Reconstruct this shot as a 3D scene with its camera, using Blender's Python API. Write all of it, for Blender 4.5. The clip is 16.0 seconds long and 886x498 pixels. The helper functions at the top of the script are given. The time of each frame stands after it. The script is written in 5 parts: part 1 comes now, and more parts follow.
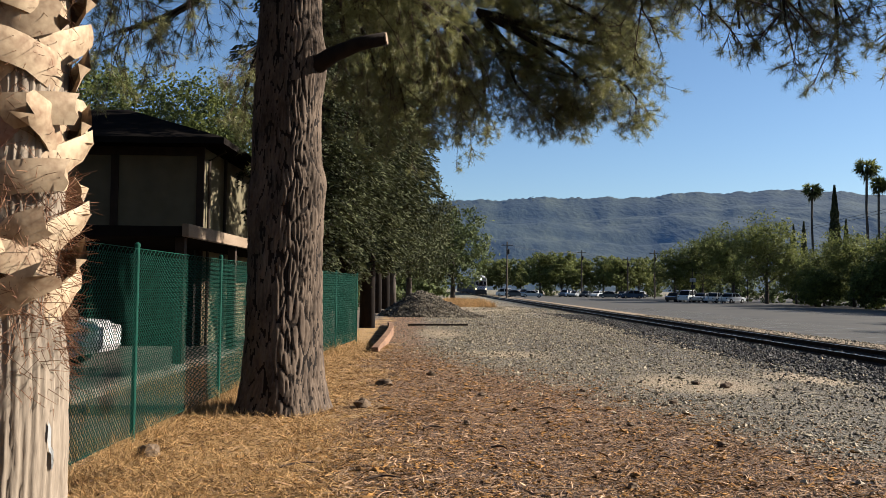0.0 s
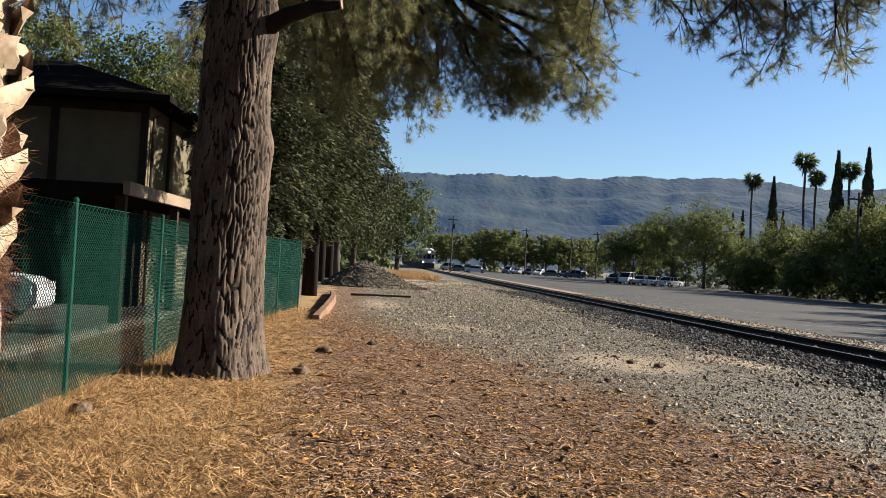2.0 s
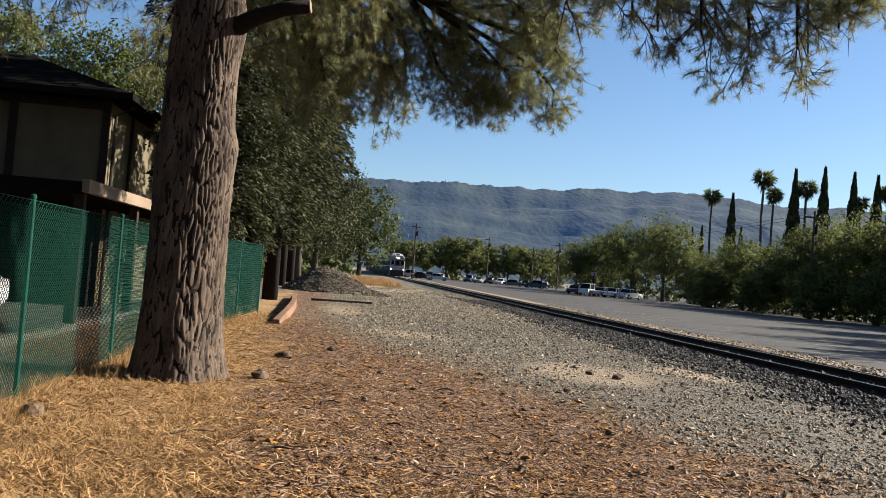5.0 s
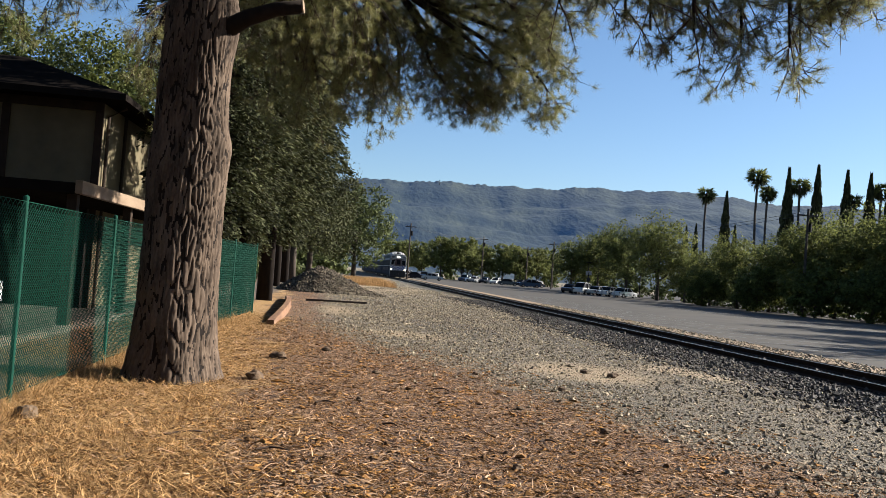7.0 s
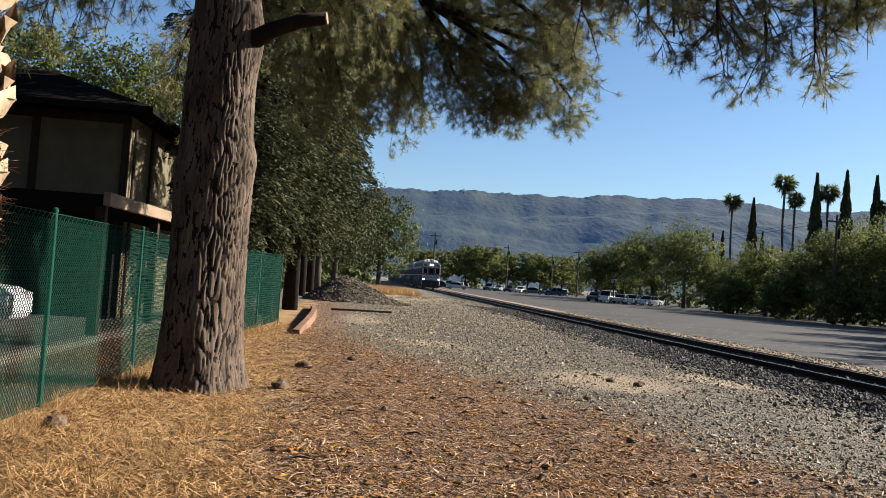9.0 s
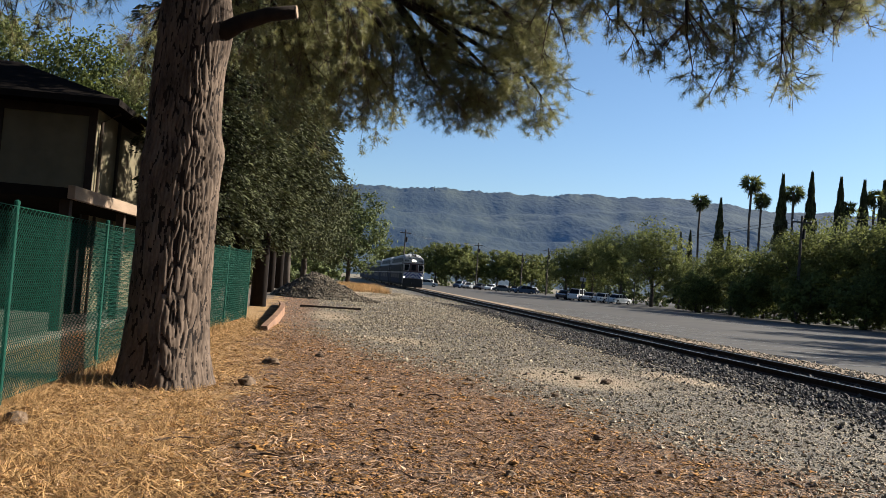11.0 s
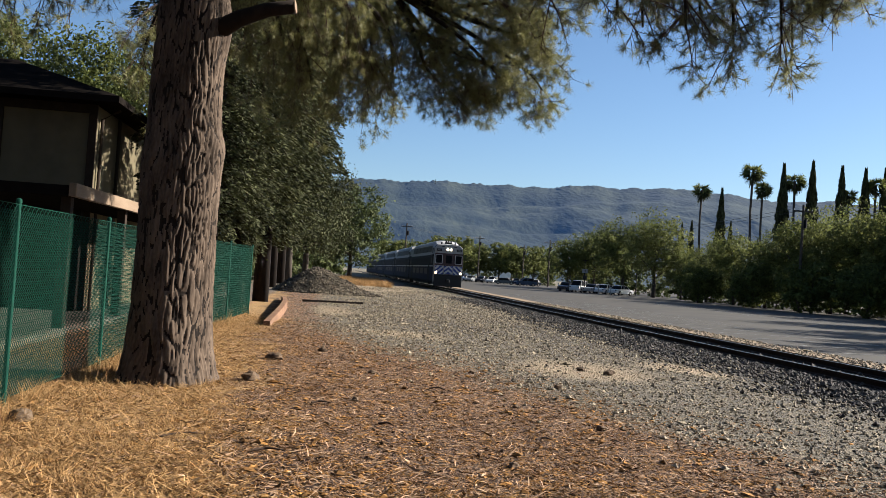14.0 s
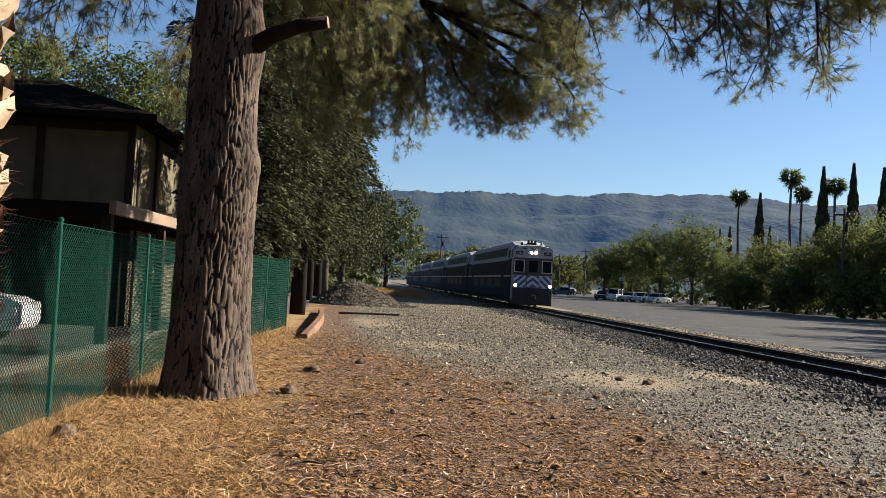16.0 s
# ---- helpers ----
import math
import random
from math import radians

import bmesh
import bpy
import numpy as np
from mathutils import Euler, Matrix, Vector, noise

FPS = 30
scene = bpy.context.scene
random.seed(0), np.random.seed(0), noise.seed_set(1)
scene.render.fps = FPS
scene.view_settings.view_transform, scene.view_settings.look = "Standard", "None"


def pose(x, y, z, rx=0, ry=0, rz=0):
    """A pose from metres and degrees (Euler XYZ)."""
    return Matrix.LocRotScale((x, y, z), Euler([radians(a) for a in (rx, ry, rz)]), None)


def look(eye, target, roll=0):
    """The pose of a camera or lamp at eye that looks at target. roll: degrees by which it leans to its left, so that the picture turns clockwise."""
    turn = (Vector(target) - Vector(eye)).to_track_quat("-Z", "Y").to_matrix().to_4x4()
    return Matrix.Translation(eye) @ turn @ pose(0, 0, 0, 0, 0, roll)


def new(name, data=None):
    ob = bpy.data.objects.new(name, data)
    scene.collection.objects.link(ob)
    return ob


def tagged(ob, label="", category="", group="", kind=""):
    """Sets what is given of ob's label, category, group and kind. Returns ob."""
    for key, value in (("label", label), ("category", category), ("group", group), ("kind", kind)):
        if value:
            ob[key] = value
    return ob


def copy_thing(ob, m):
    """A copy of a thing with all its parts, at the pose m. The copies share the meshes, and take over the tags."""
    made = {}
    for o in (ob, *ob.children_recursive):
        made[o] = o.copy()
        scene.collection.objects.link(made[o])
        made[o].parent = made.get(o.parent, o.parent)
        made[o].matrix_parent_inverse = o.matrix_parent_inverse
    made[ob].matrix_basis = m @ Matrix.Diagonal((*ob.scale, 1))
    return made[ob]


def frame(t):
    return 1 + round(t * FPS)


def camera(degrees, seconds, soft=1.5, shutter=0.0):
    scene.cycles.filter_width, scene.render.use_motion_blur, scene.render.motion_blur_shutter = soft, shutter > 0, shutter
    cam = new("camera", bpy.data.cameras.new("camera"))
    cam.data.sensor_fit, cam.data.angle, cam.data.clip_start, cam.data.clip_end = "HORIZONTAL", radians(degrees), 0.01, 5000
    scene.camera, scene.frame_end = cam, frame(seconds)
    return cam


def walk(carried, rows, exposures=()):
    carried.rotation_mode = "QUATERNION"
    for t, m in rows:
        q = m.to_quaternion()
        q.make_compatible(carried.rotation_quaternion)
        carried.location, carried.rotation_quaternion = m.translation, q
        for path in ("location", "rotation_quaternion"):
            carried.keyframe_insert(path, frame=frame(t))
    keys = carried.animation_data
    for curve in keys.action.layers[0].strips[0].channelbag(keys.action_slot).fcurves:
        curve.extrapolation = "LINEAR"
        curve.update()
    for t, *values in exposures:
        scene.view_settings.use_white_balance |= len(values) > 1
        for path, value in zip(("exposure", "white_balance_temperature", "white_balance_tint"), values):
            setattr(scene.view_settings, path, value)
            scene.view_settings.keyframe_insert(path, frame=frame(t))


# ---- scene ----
LENS = 54.23
cam = camera(LENS, 16.0, 0.75)
PATH = [
    (0, pose(0.000, 0.000, 1.600, 92.60, -0.70, 0.00)),
    (0.5, pose(-0.003, -0.010, 1.586, 91.83, -1.83, -1.52)),
    (1, pose(-0.003, -0.019, 1.588, 91.57, -2.43, -2.63)),
    (1.5, pose(0.001, -0.012, 1.583, 91.16, -2.74, -3.13)),
    (2, pose(0.002, -0.017, 1.578, 90.93, -3.23, -3.69)),
    (2.5, pose(-0.004, -0.014, 1.577, 91.11, -3.65, -4.06)),
    (3, pose(-0.004, -0.012, 1.571, 90.79, -3.94, -4.69)),
    (3.5, pose(-0.011, -0.014, 1.571, 90.24, -4.38, -5.27)),
    (4, pose(-0.009, -0.003, 1.569, 90.38, -4.76, -5.51)),
    (4.5, pose(-0.009, -0.008, 1.576, 91.20, -4.86, -5.82)),
    (4.7, pose(-0.010, -0.013, 1.579, 91.59, -4.75, -6.04)),
    (7, pose(-0.004, -0.016, 1.578, 91.60, -4.34, -6.56)),
    (7.5, pose(-0.002, -0.023, 1.577, 91.62, -4.20, -6.56)),
    (8, pose(-0.002, -0.025, 1.577, 91.59, -3.86, -6.11)),
    (8.2, pose(-0.003, -0.034, 1.579, 91.52, -3.56, -5.33)),
    (10.3, pose(0.012, 0.006, 1.580, 93.13, -4.51, -5.22)),
    (10.5, pose(0.009, 0.000, 1.578, 92.83, -4.55, -5.63)),
    (11, pose(0.017, 0.004, 1.573, 92.04, -4.40, -6.91)),
    (11.5, pose(0.025, 0.013, 1.570, 91.82, -4.34, -7.81)),
    (12, pose(0.015, -0.004, 1.575, 92.02, -4.24, -7.82)),
    (12.5, pose(0.014, -0.006, 1.578, 92.37, -3.89, -7.42)),
    (13, pose(0.017, -0.000, 1.577, 92.19, -3.85, -7.29)),
    (13.5, pose(0.019, -0.004, 1.576, 91.68, -3.85, -7.31)),
    (14, pose(0.016, -0.011, 1.574, 91.58, -3.76, -6.79)),
    (14.5, pose(0.016, -0.014, 1.574, 91.92, -3.64, -6.31)),
    (15, pose(0.022, -0.015, 1.585, 92.27, -3.49, -6.47)),
    (15.5, pose(0.012, -0.001, 1.587, 92.42, -3.66, -5.70)),
    (16, pose(0.018, -0.006, 1.583, 92.14, -2.88, -4.43)),
]
walk(cam, PATH, [(0, 1.76, 5850, 10), (1, 1.9, 5850, 10), (3, 1.86, 5850, 10), (7.5, 1.9, 5850, 10), (12, 1.86, 5850, 10), (16, 1.82, 5850, 10)])

# ---- light ----
SUN_AZ, SUN_EL = radians(80), radians(27)   # from straight ahead towards the right
world = bpy.data.worlds.new("sky")
scene.world = world
world.use_nodes = True
wn = world.node_tree.nodes
sky = wn.new("ShaderNodeTexSky")
sky.sky_type, sky.sun_disc = "NISHITA", False
sky.sun_elevation, sky.sun_rotation = SUN_EL, SUN_AZ
sky.air_density, sky.dust_density, sky.ozone_density = 1.0, 0.35, 3.0
wn["Background"].inputs["Strength"].default_value = 0.037
world.node_tree.links.new(sky.outputs[0], wn["Background"].inputs["Color"])
sun = new("sun", bpy.data.lights.new("sun", "SUN"))
sun.data.energy, sun.data.angle, sun.data.color = 5.0, radians(0.55), (1.0, 0.88, 0.71)
sun.matrix_world = look((0, 0, 0), (-math.sin(SUN_AZ) * math.cos(SUN_EL), -math.cos(SUN_AZ) * math.cos(SUN_EL), -math.sin(SUN_EL)))


# ---- tools ----
def part(name, bm, material, parent=None, label="", smooth=False):
    me = bpy.data.meshes.new(name)
    bm.to_mesh(me)
    bm.free()
    return placed(name, me, material, parent, label, smooth)


def placed(name, me, material, parent=None, label="", smooth=False):
    for m in material if isinstance(material, (list, tuple)) else [material]:
        me.materials.append(m)
    if smooth:
        me.polygons.foreach_set("use_smooth", [True] * len(me.polygons))
    ob = new(name, me)
    if parent:
        ob.parent = parent
    return tagged(ob, label)


def sheet(name, co, faces, material, parent=None, label="", smooth=False, flat=False):
    """A mesh object from an array of corners and an array of faces (all with the same number of corners)."""
    co, faces = np.asarray(co, np.float32), np.asarray(faces, np.int32)
    me = bpy.data.meshes.new(name)
    n, k = faces.shape
    me.vertices.add(len(co))
    me.vertices.foreach_set("co", co.ravel())
    me.loops.add(n * k)
    me.loops.foreach_set("vertex_index", faces.ravel())
    me.polygons.add(n)
    me.polygons.foreach_set("loop_start", np.arange(0, n * k, k, dtype=np.int32))
    me.update(calc_edges=True)
    if flat:
        me.shade_flat()
    return placed(name, me, material, parent, label, smooth)


def empty(name, m, label, category, group="", kind=""):
    ob = new(name)
    ob.matrix_basis = m
    return tagged(ob, label, category, group, kind)


def box(bm, x0, x1, y0, y1, z0, z1, bevel=0.0, m=None):
    made = bmesh.ops.create_cube(bm, size=1)["verts"]
    for v in made:
        v.co = Vector((x0 + (v.co.x + 0.5) * (x1 - x0), y0 + (v.co.y + 0.5) * (y1 - y0), z0 + (v.co.z + 0.5) * (z1 - z0)))
    if bevel:
        edges = list({e for v in made for e in v.link_edges})
        made = bmesh.ops.bevel(bm, geom=edges, offset=bevel, segments=2, affect="EDGES", profile=0.6)["verts"]
    if m is not None:
        bmesh.ops.transform(bm, matrix=m, verts=made)
    return bm


def boxed(*args, **kw):
    return box(bmesh.new(), *args, **kw)


def tube(bm, points, radii, sides=8, cap=True):
    """A round bar through the points, with a radius at each."""
    rings = []
    for i, p in enumerate(points):
        p = Vector(p)
        a, b = Vector(points[max(i - 1, 0)]), Vector(points[min(i + 1, len(points) - 1)])
        d = (b - a).normalized()
        u = d.cross(Vector((0, 0, 1)) if abs(d.z) < 0.9 else Vector((1, 0, 0))).normalized()
        w = d.cross(u)
        rings.append([bm.verts.new(p + (u * math.cos(q) + w * math.sin(q)) * radii[i]) for q in [2 * math.pi * k / sides for k in range(sides)]])
    for r, s in zip(rings, rings[1:]):
        for k in range(sides):
            bm.faces.new((r[k], r[(k + 1) % sides], s[(k + 1) % sides], s[k]))
    if cap:
        bm.faces.new(rings[0][::-1])
        bm.faces.new(rings[-1])
    return bm


def prism(bm, outline, y0, y1, scale0=1.0):
    """An outline of (x, z) pulled from y0 to y1; the first end is drawn in by scale0 about its middle."""
    zm = sum(z for _, z in outline) / len(outline)
    a = [bm.verts.new((x * scale0, y0, zm + (z - zm) * scale0)) for x, z in outline]
    b = [bm.verts.new((x, y1, z)) for x, z in outline]
    n = len(outline)
    for k in range(n):
        bm.faces.new((a[k], a[(k + 1) % n], b[(k + 1) % n], b[k]))
    bm.faces.new(a[::-1])
    bm.faces.new(b)
    bmesh.ops.recalc_face_normals(bm, faces=bm.faces)
    return bm


# ---- materials ----
def material(name, a, b=None, scale=6.0, rough=0.8, metal=0.0, bump=0.0, fine=60.0, island=0.0, emit=None, through_light=0.0, stretch=(1, 1, 1)):
    """Two colours mixed by a coarse and a fine noise, with bump; island: colour change from piece to piece."""
    m = bpy.data.materials.new(name)
    m.use_nodes = True
    n, l = m.node_tree.nodes, m.node_tree.links
    p = n["Principled BSDF"]
    p.inputs["Roughness"].default_value, p.inputs["Metallic"].default_value = rough, metal
    p.inputs["Specular IOR Level"].default_value = 0.15 if rough > 0.7 else 0.5
    b = b or tuple(c * 0.75 for c in a)
    tc, mp = n.new("ShaderNodeTexCoord"), n.new("ShaderNodeMapping")
    mp.inputs["Scale"].default_value = stretch
    l.new(tc.outputs["Object"], mp.inputs[0])
    t1, t2 = n.new("ShaderNodeTexNoise"), n.new("ShaderNodeTexNoise")
    t1.inputs["Scale"].default_value, t2.inputs["Scale"].default_value = scale, fine
    t1.inputs["Detail"].default_value = t2.inputs["Detail"].default_value = 4
    l.new(mp.outputs[0], t1.inputs[0])
    l.new(mp.outputs[0], t2.inputs[0])
    add = n.new("ShaderNodeMath")
    add.operation = "MULTIPLY_ADD"
    add.inputs[1].default_value = 0.45
    l.new(t2.outputs[0], add.inputs[0])
    ramp = n.new("ShaderNodeMapRange")
    ramp.inputs["From Min"].default_value, ramp.inputs["From Max"].default_value = 0.55, 0.95
    l.new(t1.outputs[0], add.inputs[2])
    l.new(add.outputs[0], ramp.inputs[0])
    mix = n.new("ShaderNodeMix")
    mix.data_type = "RGBA"
    mix.inputs["A"].default_value, mix.inputs["B"].default_value = (*a, 1), (*b, 1)
    l.new(ramp.outputs[0], mix.inputs["Factor"])
    out = mix.outputs["Result"]
    if island:
        g, hsv, r = n.new("ShaderNodeNewGeometry"), n.new("ShaderNodeHueSaturation"), n.new("ShaderNodeMapRange")
        r.inputs["To Min"].default_value, r.inputs["To Max"].default_value = 1 - island, 1 + island
        l.new(g.outputs["Random Per Island"], r.inputs[0])
        l.new(r.outputs[0], hsv.inputs["Value"])
        l.new(out, hsv.inputs["Color"])
        out = hsv.outputs[0]
    l.new(out, p.inputs["Base Color"])
    if bump:
        bp = n.new("ShaderNodeBump")
        bp.inputs["Strength"].default_value, bp.inputs["Distance"].default_value = bump, 0.006
        l.new(add.outputs[0], bp.inputs["Height"])
        l.new(bp.outputs[0], p.inputs["Normal"])
    if emit:
        p.inputs["Emission Color"].default_value = (*emit, 1)
        p.inputs["Emission Strength"].default_value = 1.0
    if through_light:
        tr, ms = n.new("ShaderNodeBsdfTranslucent"), n.new("ShaderNodeMixShader")
        l.new(out, tr.inputs[0])
        ms.inputs[0].default_value = through_light
        l.new(p.outputs[0], ms.inputs[1])
        l.new(tr.outputs[0], ms.inputs[2])
        l.new(ms.outputs[0], n["Material Output"].inputs[0])
    return m


def lamp_material(name, colour, strength):
    m = bpy.data.materials.new(name)
    m.use_nodes = True
    p = m.node_tree.nodes["Principled BSDF"]
    p.inputs["Base Color"].default_value = (*colour, 1)
    p.inputs["Emission Color"].default_value = (*colour, 1)
    p.inputs["Emission Strength"].default_value = strength
    return m


M_STRAW = material("dry straw", (0.36, 0.222, 0.095), (0.2, 0.115, 0.046), 3, 0.8, island=0.45, through_light=0.2)
M_CHIP = material("bark mulch", (0.225, 0.113, 0.031), (0.055, 0.026, 0.008), 3, 0.85, island=0.85)
M_STONE = material("grey ballast stone", (0.26, 0.215, 0.145), (0.09, 0.072, 0.048), 20, 0.75, island=0.7)
M_DARKSTONE = material("dark ballast stone", (0.0594, 0.0541, 0.0482), (0.0264, 0.0244, 0.0224), 20, 0.8, island=0.7)
M_HEAP = material("crushed grey-brown gravel", (0.115, 0.094, 0.066), (0.045, 0.038, 0.028), 20, 0.85, island=0.7)
M_ROCK = material("field rock", (0.115, 0.078, 0.048), (0.06, 0.042, 0.028), 14, 0.9, bump=0.6)
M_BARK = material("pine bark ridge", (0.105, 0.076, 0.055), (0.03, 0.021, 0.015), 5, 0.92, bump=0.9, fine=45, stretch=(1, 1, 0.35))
# near-black bark for limbs and for the trunk's crack bottoms
M_BARKDEEP = material("near-black bark", (0.016, 0.011, 0.008), (0.008, 0.0055, 0.0042), 8, 0.95, bump=0.8, fine=40, stretch=(1, 1, 0.3))
M_TWIG = material("brown twig", (0.066, 0.0429, 0.0297), (0.033, 0.0231, 0.0165), 12, 0.9)
M_NEEDLE = material("pine needle", (0.2, 0.192, 0.066), (0.105, 0.105, 0.038), 1.2, 0.5, island=0.45, through_light=0.45)
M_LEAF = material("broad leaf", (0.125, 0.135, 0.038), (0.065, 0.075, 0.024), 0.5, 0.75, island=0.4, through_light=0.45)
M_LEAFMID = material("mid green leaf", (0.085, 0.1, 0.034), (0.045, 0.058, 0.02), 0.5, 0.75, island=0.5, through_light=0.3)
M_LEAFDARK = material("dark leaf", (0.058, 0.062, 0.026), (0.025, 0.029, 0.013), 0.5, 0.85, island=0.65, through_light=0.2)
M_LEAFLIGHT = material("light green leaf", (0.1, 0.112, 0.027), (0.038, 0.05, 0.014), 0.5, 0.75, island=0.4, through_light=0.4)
M_PALMTRUNK = material("palm trunk", (0.21, 0.168, 0.125), (0.11, 0.085, 0.062), 9, 0.9, bump=0.7, fine=70, stretch=(1.5, 1.5, 0.25))
M_BOOT = material("palm boot", (0.38, 0.295, 0.19), (0.16, 0.1, 0.06), 6, 0.75, bump=0.35, fine=40)
M_BOOTRED = material("reddish palm boot", (0.132, 0.0561, 0.0363), (0.211, 0.132, 0.0891), 6, 0.8, bump=0.3)
M_FIBRE = material("palm fibre", (0.17, 0.085, 0.045), (0.09, 0.043, 0.025), 10, 0.9, island=0.5)
M_GREEN = material("green vinyl coating", (0.0016, 0.04, 0.025), (0.0012, 0.026, 0.0165), 9, 0.75)
M_STEEL = material("rail steel", (0.0396, 0.0264, 0.0198), (0.0231, 0.0158, 0.0132), 8, 0.75, metal=0.2)
M_RAILHEAD = material("worn rail head", (0.297, 0.284, 0.271), (0.198, 0.185, 0.172), 8, 0.35, metal=0.9)
M_TIE = material("railway tie", (0.0528, 0.0396, 0.0297), (0.0264, 0.0198, 0.0165), 5, 0.9, bump=0.5)
M_ASPHALT = material("parking asphalt", (0.062, 0.056, 0.048), (0.04, 0.037, 0.033), 0.35, 0.85, bump=0.15)
M_CONCRETE = material("pale concrete", (0.172, 0.152, 0.122), (0.112, 0.099, 0.0792), 1.5, 0.9, bump=0.2)
M_PAINT = material("faded road paint", (0.2, 0.2, 0.19), (0.1, 0.098, 0.092), 2, 0.7)
M_WALL = material("beige stucco", (0.12, 0.1, 0.06), (0.09, 0.075, 0.045), 2, 0.9, bump=0.2)
M_TRIM = material("brown timber trim", (0.0297, 0.0198, 0.0132), (0.0198, 0.0132, 0.00924), 5, 0.85)
M_ROOF = material("dark shingle", (0.012, 0.01, 0.009), (0.008, 0.007, 0.006), 3, 1.0, bump=0.4)
M_ROOF.node_tree.nodes["Principled BSDF"].inputs["Specular IOR Level"].default_value = 0.0
M_BEAM = material("weathered beam", (0.198, 0.145, 0.099), (0.132, 0.0924, 0.0594), 4, 0.8, bump=0.3, stretch=(1, 0.2, 1))
M_WHITE = material("white enamel", (0.25, 0.25, 0.245), (0.19, 0.19, 0.185), 2, 0.35)
# train white with its shade put into the colour; M_PANEL is the brighter copy
M_UPPER = material("white enamel dulled for shade", (0.3, 0.3, 0.29), (0.23, 0.23, 0.222), 2, 0.75)
M_PANEL = material("bright white panel", (0.42, 0.42, 0.41), (0.34, 0.34, 0.33), 2, 0.4)
M_NAVY = material("navy enamel", (0.008, 0.01, 0.03), (0.006, 0.008, 0.022), 2, 0.75)
M_GREY = material("grey enamel", (0.012, 0.012, 0.0125), (0.009, 0.009, 0.0092), 2, 0.75)
M_MAROON = material("maroon enamel", (0.0363, 0.0099, 0.00858), (0.0231, 0.00726, 0.0066), 2, 0.45)
M_BLACK = material("black underframe", (0.006, 0.006, 0.006), (0.0035, 0.0035, 0.0035), 4, 0.7)
M_GLASS = material("dark window glass", (0.008, 0.009, 0.011), (0.006, 0.007, 0.008), 2, 0.4)
M_BLUE = material("blue chevron paint", (0.0198, 0.0396, 0.198), (0.0165, 0.033, 0.158), 2, 0.45)
M_GLASS.node_tree.nodes["Principled BSDF"].inputs["Specular IOR Level"].default_value = 0.025
M_TYRE = material("rubber tyre", (0.0132, 0.0132, 0.0132), (0.00792, 0.00792, 0.00792), 6, 0.85)
M_POLE = material("weathered pole wood", (0.066, 0.0528, 0.0429), (0.0396, 0.033, 0.0264), 3, 0.9)
M_HEADLIGHT = lamp_material("headlight glow", (1.0, 0.78, 0.52), 6)
M_DITCH = lamp_material("ditch light glow", (1.0, 0.66, 0.36), 4.5)
M_DRIVE = material("driveway concrete", (0.0858, 0.0792, 0.066), (0.0528, 0.0495, 0.0409), 1.5, 0.9, bump=0.2)
# boards coloured near black for the shade inside the carport
M_SHADEBOARD = material("boards darkened for shade", (0.012, 0.009, 0.007), (0.008, 0.006, 0.005), 4, 0.9, bump=0.3)
M_DIRT = material("dry dirt", (0.224, 0.165, 0.106), (0.158, 0.112, 0.0726), 1.5, 0.95, bump=0.3)


